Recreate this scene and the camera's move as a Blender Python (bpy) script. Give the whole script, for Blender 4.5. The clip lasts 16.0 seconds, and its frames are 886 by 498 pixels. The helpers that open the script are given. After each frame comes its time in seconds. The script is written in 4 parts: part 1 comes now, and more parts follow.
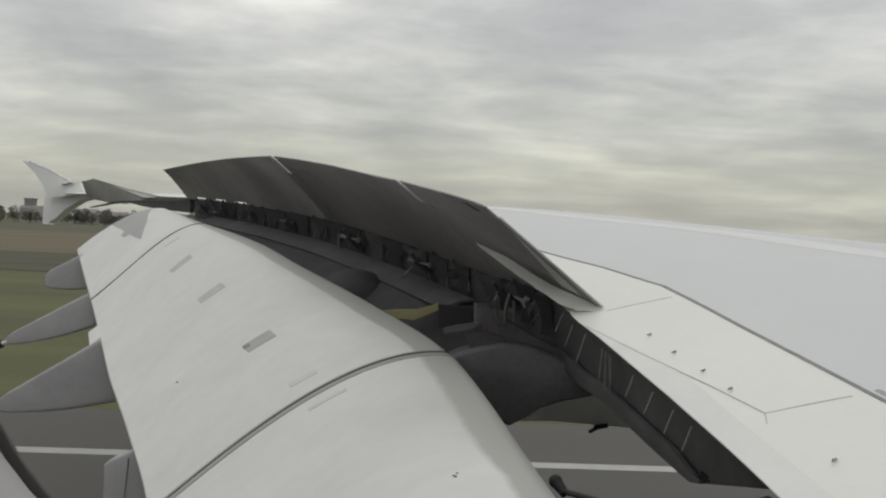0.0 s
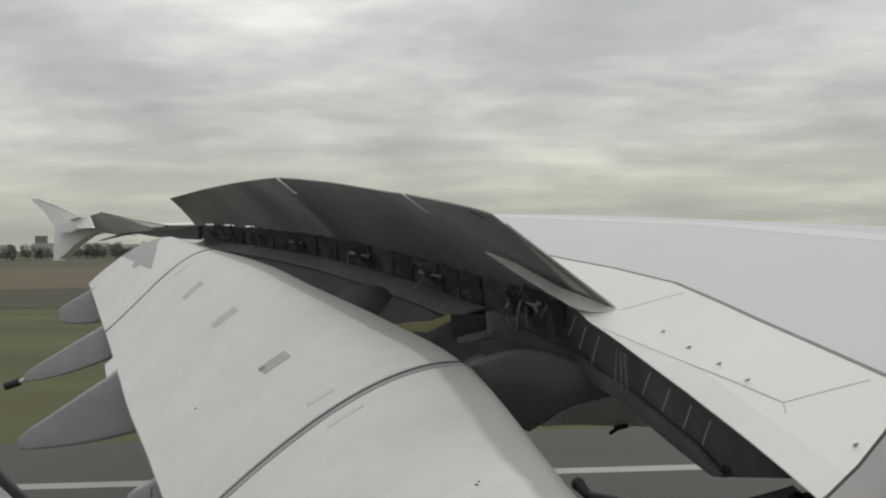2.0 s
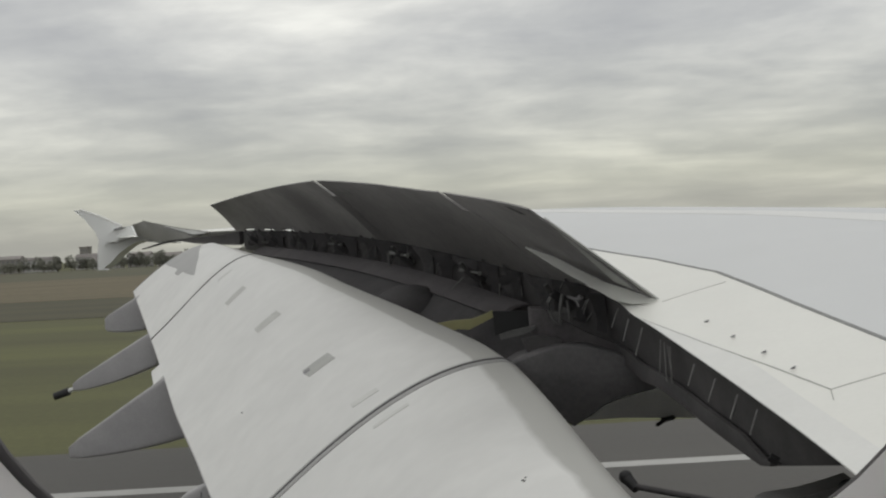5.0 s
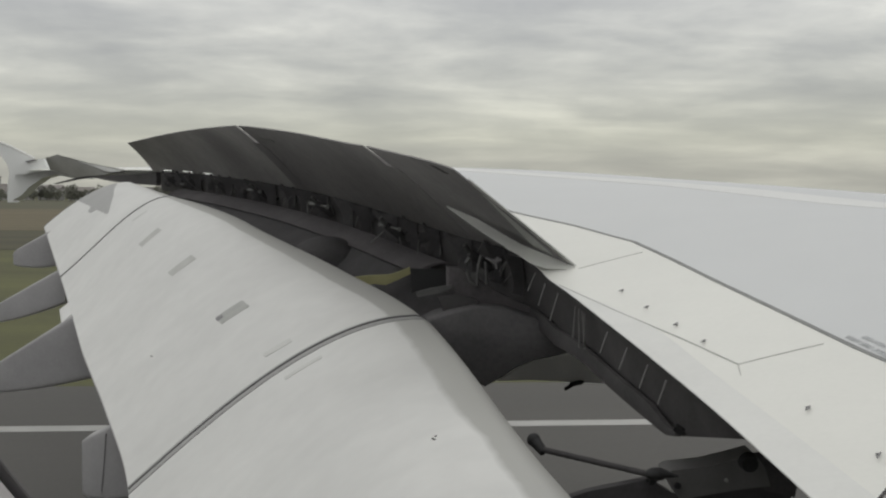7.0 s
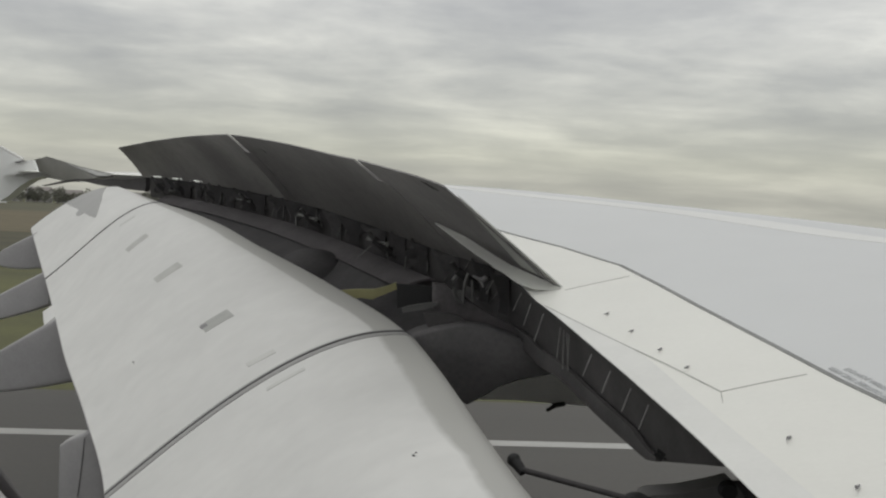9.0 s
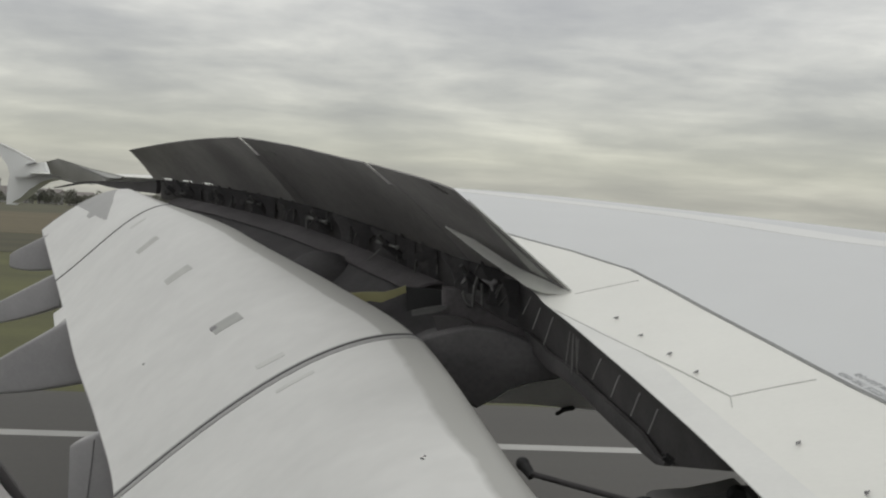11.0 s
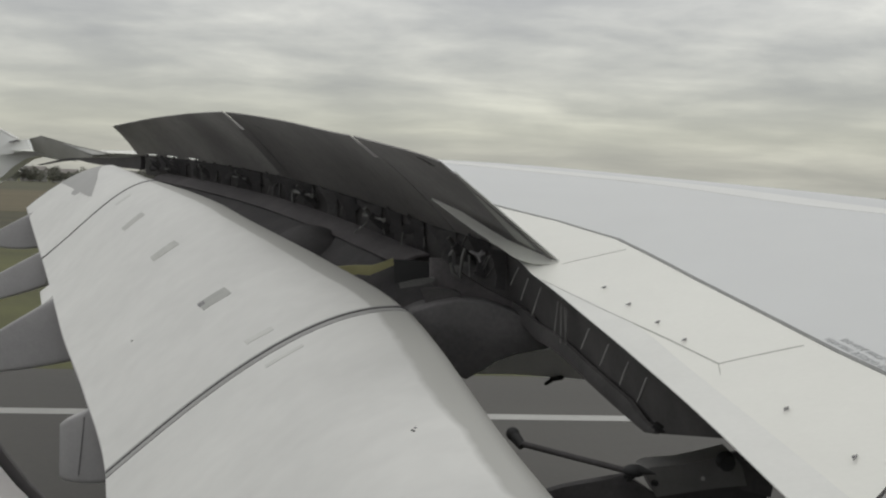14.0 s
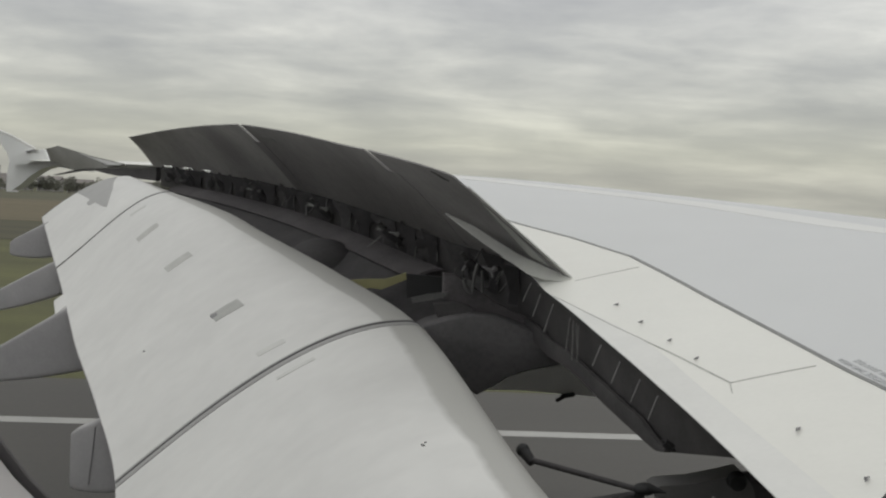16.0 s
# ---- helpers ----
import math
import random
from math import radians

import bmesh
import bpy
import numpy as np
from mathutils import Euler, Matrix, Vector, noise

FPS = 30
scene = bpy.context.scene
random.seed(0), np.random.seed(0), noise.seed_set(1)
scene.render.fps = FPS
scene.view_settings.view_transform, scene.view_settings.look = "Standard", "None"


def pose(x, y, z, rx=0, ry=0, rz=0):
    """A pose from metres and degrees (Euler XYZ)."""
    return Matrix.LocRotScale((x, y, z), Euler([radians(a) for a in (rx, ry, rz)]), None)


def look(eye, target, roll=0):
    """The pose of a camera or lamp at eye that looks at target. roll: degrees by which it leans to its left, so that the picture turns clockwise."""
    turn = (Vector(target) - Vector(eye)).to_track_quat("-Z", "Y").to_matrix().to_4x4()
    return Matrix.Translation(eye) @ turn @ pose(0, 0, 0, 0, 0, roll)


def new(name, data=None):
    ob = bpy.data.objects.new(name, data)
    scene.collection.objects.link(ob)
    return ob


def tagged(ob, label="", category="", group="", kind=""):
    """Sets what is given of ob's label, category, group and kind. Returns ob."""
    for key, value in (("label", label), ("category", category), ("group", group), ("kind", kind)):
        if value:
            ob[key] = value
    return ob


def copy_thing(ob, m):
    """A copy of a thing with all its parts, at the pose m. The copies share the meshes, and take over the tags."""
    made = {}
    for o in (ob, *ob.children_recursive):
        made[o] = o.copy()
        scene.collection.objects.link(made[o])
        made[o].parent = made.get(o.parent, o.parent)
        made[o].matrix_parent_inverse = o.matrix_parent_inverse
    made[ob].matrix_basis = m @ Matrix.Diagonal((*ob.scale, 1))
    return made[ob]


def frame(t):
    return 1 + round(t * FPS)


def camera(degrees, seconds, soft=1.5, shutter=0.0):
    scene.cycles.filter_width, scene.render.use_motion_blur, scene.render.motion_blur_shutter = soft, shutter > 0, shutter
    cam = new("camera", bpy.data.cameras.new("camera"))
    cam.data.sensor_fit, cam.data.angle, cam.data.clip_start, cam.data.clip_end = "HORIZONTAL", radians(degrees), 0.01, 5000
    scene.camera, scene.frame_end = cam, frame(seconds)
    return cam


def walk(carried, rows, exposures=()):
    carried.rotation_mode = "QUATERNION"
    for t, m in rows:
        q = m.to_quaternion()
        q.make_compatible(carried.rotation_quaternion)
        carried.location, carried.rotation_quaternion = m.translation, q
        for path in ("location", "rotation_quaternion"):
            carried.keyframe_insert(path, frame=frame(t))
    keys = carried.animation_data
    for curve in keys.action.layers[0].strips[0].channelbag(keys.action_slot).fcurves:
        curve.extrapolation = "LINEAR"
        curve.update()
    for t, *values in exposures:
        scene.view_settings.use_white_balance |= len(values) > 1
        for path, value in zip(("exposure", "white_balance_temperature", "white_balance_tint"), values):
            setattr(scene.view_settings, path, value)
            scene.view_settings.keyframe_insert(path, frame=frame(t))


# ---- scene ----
cam = camera(40.0, 16.0, soft=2.2)
PATH = [
    (0, pose(-0.0036, -0.0015, 6.2998, 89.038, -2.341, 1.502)),
    (0.5, pose(0.0050, -0.0006, 6.2957, 88.915, -1.014, 1.253)),
    (1, pose(0.0061, 0.0012, 6.2907, 89.140, 0.801, 0.594)),
    (1.5, pose(0.0181, 0.0015, 6.2870, 89.515, 1.223, 2.166)),
    (2, pose(0.0169, 0.0008, 6.2830, 89.621, 1.214, 1.981)),
    (2.5, pose(0.0275, 0.0022, 6.2804, 89.442, 2.692, 1.952)),
    (3, pose(0.0349, 0.0016, 6.2777, 90.008, 3.504, 2.461)),
    (5.5, pose(0.0213, 0.0014, 6.2833, 89.186, 3.074, 3.974)),
    (6, pose(0.0177, 0.0025, 6.2856, 88.522, 2.161, 2.945)),
    (6.5, pose(0.0101, 0.0017, 6.2922, 87.763, 0.900, 1.013)),
    (7, pose(-0.0073, 0.0020, 6.3085, 87.299, -0.211, 0.030)),
    (7.5, pose(-0.0105, 0.0037, 6.3082, 87.803, -1.189, -0.207)),
    (8, pose(-0.0136, 0.0049, 6.3077, 87.947, -2.173, -0.678)),
    (10.5, pose(-0.0082, -0.0014, 6.3040, 88.376, -2.647, -0.263)),
    (11, pose(-0.0090, -0.0004, 6.3063, 88.251, -2.607, -0.020)),
    (11.5, pose(-0.0074, -0.0021, 6.3033, 88.072, -2.183, 0.240)),
    (12, pose(-0.0106, -0.0030, 6.3086, 87.495, -1.581, -0.182)),
    (12.5, pose(-0.0120, -0.0034, 6.3056, 86.890, -1.831, -0.621)),
    (13, pose(-0.0106, -0.0023, 6.3102, 86.622, -2.240, -0.847)),
    (13.5, pose(-0.0133, -0.0025, 6.3113, 86.880, -1.974, -0.723)),
    (14, pose(-0.0147, -0.0008, 6.3108, 86.932, -1.756, -0.693)),
    (14.5, pose(-0.0105, -0.0015, 6.3086, 87.351, -1.880, -0.371)),
    (15, pose(-0.0078, 0.0002, 6.3078, 87.489, -1.908, 0.131)),
    (15.5, pose(-0.0081, -0.0015, 6.3057, 87.694, -2.521, 0.467)),
    (16, pose(-0.0102, -0.0026, 6.3063, 87.635, -2.554, -0.018)),
]
walk(cam, PATH)

EYE = 6.3   # height of the cabin window over the runway; wing heights below are counted from it

# ---- world, sun ----
world = bpy.data.worlds.new("overcast")
scene.world = world
world.use_nodes = True
wn, wl = world.node_tree.nodes, world.node_tree.links
wn.clear()


def wnode(kind, **kw):
    n = wn.new(kind)
    for k, v in kw.items():
        n.inputs[k].default_value = v
    return n


def wmath(op, a, b):
    n = wn.new("ShaderNodeMath")
    n.operation = op
    for i, v in enumerate((a, b)):
        if isinstance(v, (int, float)):
            n.inputs[i].default_value = v
        else:
            wl.new(v, n.inputs[i])
    return n.outputs[0]


def wramp(fac, stops):
    n = wn.new("ShaderNodeValToRGB")
    el = n.color_ramp.elements
    while len(el) < len(stops):
        el.new(0.5)
    for e, (p, c) in zip(el, stops):
        e.position, e.color = p, (*c, 1)
    wl.new(fac, n.inputs[0])
    return n.outputs[0]


co = wn.new("ShaderNodeTexCoord").outputs["Generated"]
sep = wn.new("ShaderNodeSeparateXYZ")
wl.new(co, sep.inputs[0])
zc = wmath("MAXIMUM", sep.outputs[2], 0.0)
den = wmath("ADD", zc, 0.13)
comb = wn.new("ShaderNodeCombineXYZ")
wl.new(wmath("DIVIDE", sep.outputs[0], den), comb.inputs[0])
wl.new(wmath("DIVIDE", sep.outputs[1], den), comb.inputs[1])
mapn = wn.new("ShaderNodeMapping")
mapn.inputs["Scale"].default_value = (1.05, 1.2, 1)
mapn.inputs["Location"].default_value = (2.3, 7.1, 0)
mapn.inputs["Rotation"].default_value = (0, 0, radians(-1))
wl.new(comb.outputs[0], mapn.inputs[0])
n1 = wnode("ShaderNodeTexNoise", Scale=1.3, Detail=7.0, Roughness=0.52, Distortion=0.2)
wl.new(mapn.outputs[0], n1.inputs["Vector"])
lump = wn.new("ShaderNodeMapping")   # smaller heaps, seen edge on
lump.inputs["Scale"].default_value = (5.0, 5.0, 12.0)
lump.inputs["Location"].default_value = (3.1, 0.7, 1.9)
wl.new(co, lump.inputs[0])
n2 = wnode("ShaderNodeTexNoise", Scale=1.0, Detail=8.0, Roughness=0.55, Distortion=0.3)
wl.new(lump.outputs[0], n2.inputs["Vector"])
cover_fac = wmath("ADD", wmath("MULTIPLY", n1.outputs["Fac"], 0.62), wmath("MULTIPLY", n2.outputs["Fac"], 0.42))
clouds = wramp(cover_fac, [(0.37, (0.545, 0.545, 0.55)), (0.47, (0.665, 0.664, 0.651)), (0.56, (0.84, 0.834, 0.80)), (0.66, (1.105, 1.094, 1.03))])
grad = wramp(zc, [(0.0, (0.655, 0.65, 0.595)), (0.025, (0.695, 0.69, 0.63)), (0.045, (0.80, 0.795, 0.705)), (0.09, (0.82, 0.815, 0.77)), (0.16, (0.96, 0.955, 0.935)), (0.3, (1.06, 1.055, 1.045)), (0.6, (1.18, 1.175, 1.165)), (1.0, (1.3, 1.295, 1.28))])
haze = wn.new("ShaderNodeMapRange")   # clouds melt into an even veil towards the horizon
haze.inputs["From Min"].default_value, haze.inputs["From Max"].default_value = -0.09, 0.12
wl.new(zc, haze.inputs["Value"])
veil = wn.new("ShaderNodeMixRGB")
veil.inputs[1].default_value = (0.735, 0.735, 0.72, 1)
wl.new(haze.outputs[0], veil.inputs[0])
wl.new(clouds, veil.inputs[2])
clouds = veil.outputs[0]
mul = wn.new("ShaderNodeMixRGB")
mul.blend_type = "MULTIPLY"
mul.inputs[0].default_value = 1.0
wl.new(clouds, mul.inputs[1])
wl.new(grad, mul.inputs[2])
sky = wn.new("ShaderNodeTexSky")
sky.sky_type = "NISHITA"
sky.sun_disc = False
sky.sun_elevation, sky.sun_rotation = radians(70), radians(215)
mixs = wn.new("ShaderNodeMixRGB")
mixs.inputs[0].default_value = 0.015
wl.new(mul.outputs[0], mixs.inputs[1])
wl.new(sky.outputs[0], mixs.inputs[2])
bg = wnode("ShaderNodeBackground", Strength=0.805)
wl.new(mixs.outputs[0], bg.inputs[0])
wl.new(bg.outputs[0], wn.new("ShaderNodeOutputWorld").inputs[0])

sun = new("sun", bpy.data.lights.new("sun", "SUN"))
sun.data.energy, sun.data.angle, sun.data.color = 0.13, radians(25), (1.0, 0.97, 0.92)
sun.matrix_world = look((-18, -14, 80), (0, 10, 0))


# ---- materials ----
def mat(name, color, rough=0.5, metal=0.0, vary=0.12, scale=3.0, fine=60.0, bump=0.0, stretch=(1, 1, 1), spots=0.0, island=0.0, worn=None):
    """A surface with slow and fine colour variation, optional streaks, stains and relief, in object space."""
    m = bpy.data.materials.new(name)
    m.use_nodes = True
    n, l = m.node_tree.nodes, m.node_tree.links
    b = n["Principled BSDF"]
    b.inputs["Metallic"].default_value = metal
    tc = n.new("ShaderNodeTexCoord")
    mp = n.new("ShaderNodeMapping")
    mp.inputs["Scale"].default_value = stretch
    l.new(tc.outputs["Object"], mp.inputs[0])
    a = n.new("ShaderNodeTexNoise")
    a.inputs["Scale"].default_value, a.inputs["Detail"].default_value, a.inputs["Roughness"].default_value = scale, 6, 0.6
    f = n.new("ShaderNodeTexNoise")
    f.inputs["Scale"].default_value, f.inputs["Detail"].default_value = fine, 3
    l.new(mp.outputs[0], a.inputs["Vector"])
    l.new(tc.outputs["Object"], f.inputs["Vector"])
    add = n.new("ShaderNodeMath")
    add.operation = "MULTIPLY_ADD"
    l.new(f.outputs["Fac"], add.inputs[0])
    add.inputs[1].default_value = 0.35
    l.new(a.outputs["Fac"], add.inputs[2])
    r = n.new("ShaderNodeValToRGB")
    lo = [max(c * (1 - vary), 0) for c in color]
    hi = [min(c * (1 + vary), 1) for c in color]
    r.color_ramp.elements[0].position, r.color_ramp.elements[0].color = 0.42, (*lo, 1)
    r.color_ramp.elements[1].position, r.color_ramp.elements[1].color = 0.92, (*hi, 1)
    l.new(add.outputs[0], r.inputs[0])
    out = r.outputs[0]
    if spots:
        s = n.new("ShaderNodeTexNoise")
        s.inputs["Scale"].default_value, s.inputs["Detail"].default_value = scale * 0.6, 8
        l.new(mp.outputs[0], s.inputs["Vector"])
        sr = n.new("ShaderNodeValToRGB")
        sr.color_ramp.elements[0].position, sr.color_ramp.elements[1].position = 0.55, 0.75
        l.new(s.outputs["Fac"], sr.inputs[0])
        mx = n.new("ShaderNodeMixRGB")
        ml = n.new("ShaderNodeMath")
        ml.operation = "MULTIPLY"
        ml.inputs[1].default_value = spots
        l.new(sr.outputs[0], ml.inputs[0])
        l.new(ml.outputs[0], mx.inputs[0])
        l.new(out, mx.inputs[1])
        mx.inputs[2].default_value = (*[c * 0.45 for c in color], 1)
        out = mx.outputs[0]
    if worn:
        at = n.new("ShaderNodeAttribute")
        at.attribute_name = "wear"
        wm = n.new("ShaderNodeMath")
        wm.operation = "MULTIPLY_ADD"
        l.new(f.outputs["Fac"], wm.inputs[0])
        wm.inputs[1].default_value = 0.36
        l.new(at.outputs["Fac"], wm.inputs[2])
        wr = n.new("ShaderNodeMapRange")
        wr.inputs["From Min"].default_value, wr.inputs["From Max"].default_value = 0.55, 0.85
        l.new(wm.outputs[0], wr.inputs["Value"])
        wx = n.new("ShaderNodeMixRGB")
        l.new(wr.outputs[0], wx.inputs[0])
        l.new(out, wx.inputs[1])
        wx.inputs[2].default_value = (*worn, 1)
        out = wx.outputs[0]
    if island:
        oi = n.new("ShaderNodeObjectInfo")
        hv = n.new("ShaderNodeHueSaturation")
        mr = n.new("ShaderNodeMapRange")
        mr.inputs["To Min"].default_value, mr.inputs["To Max"].default_value = 1 - island, 1 + island
        l.new(oi.outputs["Random"], mr.inputs["Value"])
        l.new(mr.outputs[0], hv.inputs["Value"])
        l.new(out, hv.inputs["Color"])
        out = hv.outputs[0]
    l.new(out, b.inputs["Base Color"])
    rr = n.new("ShaderNodeMapRange")
    rr.inputs["To Min"].default_value, rr.inputs["To Max"].default_value = max(rough - 0.1, 0.03), min(rough + 0.12, 1)
    l.new(a.outputs["Fac"], rr.inputs["Value"])
    l.new(rr.outputs[0], b.inputs["Roughness"])
    if bump:
        bp = n.new("ShaderNodeBump")
        bp.inputs["Strength"].default_value, bp.inputs["Distance"].default_value = bump, 0.01
        l.new(add.outputs[0], bp.inputs["Height"])
        l.new(bp.outputs[0], b.inputs["Normal"])
    return m


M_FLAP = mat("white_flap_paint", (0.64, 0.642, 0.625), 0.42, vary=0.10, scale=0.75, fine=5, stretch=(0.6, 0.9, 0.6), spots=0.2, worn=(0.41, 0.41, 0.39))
M_PANEL = mat("white_panel_paint", (0.775, 0.778, 0.735), 0.45, vary=0.04, scale=1.1, fine=30, spots=0.06)
# skin grey with a slight blue put in for the reflected sky
M_SKIN = mat("grey_wing_skin_paint", (0.615, 0.63, 0.635), 0.42, vary=0.04, scale=0.35, fine=1.5, stretch=(1, 0.4, 1))
# both undersides lifted slightly for the window's veil; M_OUTER is the paler copy
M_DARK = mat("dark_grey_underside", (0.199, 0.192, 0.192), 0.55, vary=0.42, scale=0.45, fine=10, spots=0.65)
M_OUTER = mat("paler_grey_underside", (0.286, 0.278, 0.276), 0.55, vary=0.42, scale=0.55, fine=10, spots=0.6)
# bay tones: recess shade and the window's pale veil are put into these colours
M_CAVITY = mat("dark_bay_tone", (0.062, 0.059, 0.061), 0.8, vary=0.35, scale=3, fine=40, spots=0.3)
M_SPAR = mat("dark_spar_tone", (0.055, 0.052, 0.053), 0.8, vary=0.4, scale=3, fine=40, spots=0.3)
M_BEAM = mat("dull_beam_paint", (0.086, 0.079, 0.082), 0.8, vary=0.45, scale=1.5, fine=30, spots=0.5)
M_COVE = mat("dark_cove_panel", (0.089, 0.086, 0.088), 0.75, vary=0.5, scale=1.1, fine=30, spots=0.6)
M_STEEL = mat("actuator_metal", (0.16, 0.16, 0.155), 0.45, metal=0.4, vary=0.3, scale=9, fine=80)
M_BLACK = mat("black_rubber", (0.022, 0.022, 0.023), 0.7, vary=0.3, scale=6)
M_SEAL = mat("grey_rubber_seal", (0.21, 0.205, 0.21), 0.65, vary=0.2, scale=5)
M_LINE = mat("sealant_line", (0.22, 0.225, 0.22), 0.6, vary=0.2, scale=6)
M_HAIR = mat("panel_joint", (0.47, 0.47, 0.45), 0.7, vary=0.2, scale=6)
M_FAIR = mat("fairing_grey_paint", (0.355, 0.35, 0.355), 0.42, vary=0.14, scale=1.3, fine=30, spots=0.15)
M_FENCE = mat("white_tip_paint", (0.74, 0.75, 0.74), 0.4, vary=0.04, scale=1.2)
M_PATCH = mat("worn_grey_patch", (0.385, 0.39, 0.375), 0.6, vary=0.12, scale=9, fine=60)
M_PRIMER = mat("yellow_green_primer", (0.36, 0.34, 0.17), 0.6, vary=0.12, scale=5)
M_GRASS = mat("mown_grass", (0.088, 0.090, 0.033), 0.95, vary=0.35, scale=0.06, fine=3.0, stretch=(0.25, 1.4, 1), spots=0.25)
M_BROWN = mat("dry_reed_strip", (0.122, 0.102, 0.058), 0.95, vary=0.55, scale=0.10, fine=0.6, stretch=(0.12, 1.8, 1), spots=0.3)
M_ASPHALT = mat("runway_asphalt", (0.092, 0.089, 0.083), 0.85, vary=0.14, scale=0.15, fine=8.0, stretch=(0.15, 1.5, 1), spots=0.15)
M_MARK = mat("runway_marking_paint", (0.40, 0.40, 0.385), 0.7, vary=0.12, scale=0.8, fine=6)
# dark surface for the unseen back wall, to keep reflected light low
M_PARTITION = mat("dark_back_wall", (0.115, 0.112, 0.115), 0.9, vary=0.2, scale=14, fine=90, bump=0.2)
M_CABIN = mat("cabin_plastic", (0.44, 0.44, 0.44), 0.55, vary=0.04, scale=4)
M_GASKET = mat("window_gasket", (0.075, 0.073, 0.075), 0.55, vary=0.2, scale=12)
M_FUSE = mat("fuselage_white_paint", (0.7, 0.7, 0.7), 0.35, vary=0.04, scale=0.8)

M_LEAD = mat("white_strip_paint", (0.70, 0.705, 0.69), 0.3, vary=0.10, scale=0.4, fine=15)
# panel white made darker: the shading aft of the crease is in the colour
M_STRIP = mat("shaded_strip_tone", (0.725, 0.73, 0.705), 0.45, vary=0.05, scale=1.6, fine=30, spots=0.10)
M_HOUSING = mat("housing_grey", (0.16, 0.157, 0.155), 0.5, vary=0.2, scale=4, spots=0.3)
M_ROUGH = mat("rough_grass", (0.062, 0.058, 0.030), 0.95, vary=0.35, scale=0.08, fine=2.5, stretch=(0.2, 1.5, 1), spots=0.3)
M_MEADOW = mat("damp_meadow", (0.082, 0.08, 0.045), 0.95, vary=0.3, scale=0.05, fine=1.5, stretch=(0.2, 1.5, 1), spots=0.3)
M_AIL = mat("aileron_underside", (0.16, 0.158, 0.145), 0.55, vary=0.3, scale=0.7, fine=20, spots=0.3)
M_PALE = mat("pale_patch_and_lit_rib", (0.47, 0.475, 0.455), 0.6, vary=0.12, scale=9, fine=60)
M_FAINT = mat("faint_patch", (0.575, 0.58, 0.56), 0.55, vary=0.06, scale=9)
M_BARE = mat("mid_grey_area", (0.35, 0.35, 0.345), 0.5, vary=0.08, scale=4, spots=0.15)
M_RIM = mat("grey_rim", (0.30, 0.302, 0.29), 0.5, vary=0.15, scale=4)
M_CLIP = mat("bright_clip_paint", (0.75, 0.75, 0.73), 0.4, vary=0.05, scale=6)
M_RIB = mat("dim_grey_paint", (0.09, 0.09, 0.088), 0.5, vary=0.3, scale=5, spots=0.3)
M_LOWER = mat("lower_fairing_paint", (0.8, 0.8, 0.78), 0.45, vary=0.12, scale=2)
M_STENCIL = mat("stencil_grey", (0.50, 0.51, 0.52), 0.6, vary=0.15, scale=30)
M_CARPET = mat("carpet", (0.08, 0.08, 0.10), 0.95, vary=0.2, scale=20, bump=0.3)
# glow of the added fill panel inside the cabin
M_GLOW = bpy.data.materials.new("fill_glow")
M_GLOW.use_nodes = True
M_GLOW.node_tree.nodes["Principled BSDF"].inputs["Emission Color"].default_value = (1, 0.97, 0.93, 1)
M_GLOW.node_tree.nodes["Principled BSDF"].inputs["Emission Strength"].default_value = 2.5


# ---- building helpers ----
def link(name, bm, material, parent=None, smooth_faces=True):
    bmesh.ops.recalc_face_normals(bm, faces=bm.faces)
    me = bpy.data.meshes.new(name)
    bm.to_mesh(me)
    bm.free()
    me.materials.append(material)
    if smooth_faces:
        me.polygons.foreach_set("use_smooth", [True] * len(me.polygons))
        me.set_sharp_from_angle(angle=radians(35))
    ob = new(name, me)
    ob.parent = parent
    return ob


def part(name, bm, material, parent, label=""):
    return tagged(link(name, bm, material, parent), label)


def thing(name, label, category, group="", at=(0, 0, 0)):
    ob = new(name)
    ob.location = at
    return tagged(ob, label, category, group)


def sheet(bm, rows):
    """Quads between rows of points of equal length."""
    vs = [[bm.verts.new(p) for p in r] for r in rows]
    for a, b in zip(vs, vs[1:]):
        for i in range(len(a) - 1):
            bm.faces.new((a[i], a[i + 1], b[i + 1], b[i]))
    return vs


def slab(bm, rows, rows2):
    """A closed body between two sheets of equal size."""
    a, b = sheet(bm, rows), sheet(bm, rows2)
    n, m = len(a), len(a[0])
    rim = [(0, j) for j in range(m)] + [(i, m - 1) for i in range(1, n)] + [(n - 1, j) for j in range(m - 2, -1, -1)] + [(i, 0) for i in range(n - 2, 0, -1)]
    for (i, j), (k, q) in zip(rim, rim[1:] + rim[:1]):
        try:
            bm.faces.new((a[i][j], a[k][q], b[k][q], b[i][j]))
        except ValueError:
            pass


def box(bm, c, size, m=None, bevel=0.0):
    r = bmesh.ops.create_cube(bm, size=1)["verts"]
    bmesh.ops.scale(bm, vec=size, verts=r)
    if bevel:
        es = {e for v in r for e in v.link_edges}
        out = bmesh.ops.bevel(bm, geom=list(es), offset=bevel, segments=2, affect="EDGES")
        r = list({v for f in out["faces"] for v in f.verts} | {v for v in r if v.is_valid})
    if m is not None:
        bmesh.ops.transform(bm, matrix=m, verts=r)
    bmesh.ops.translate(bm, vec=c, verts=r)
    return r


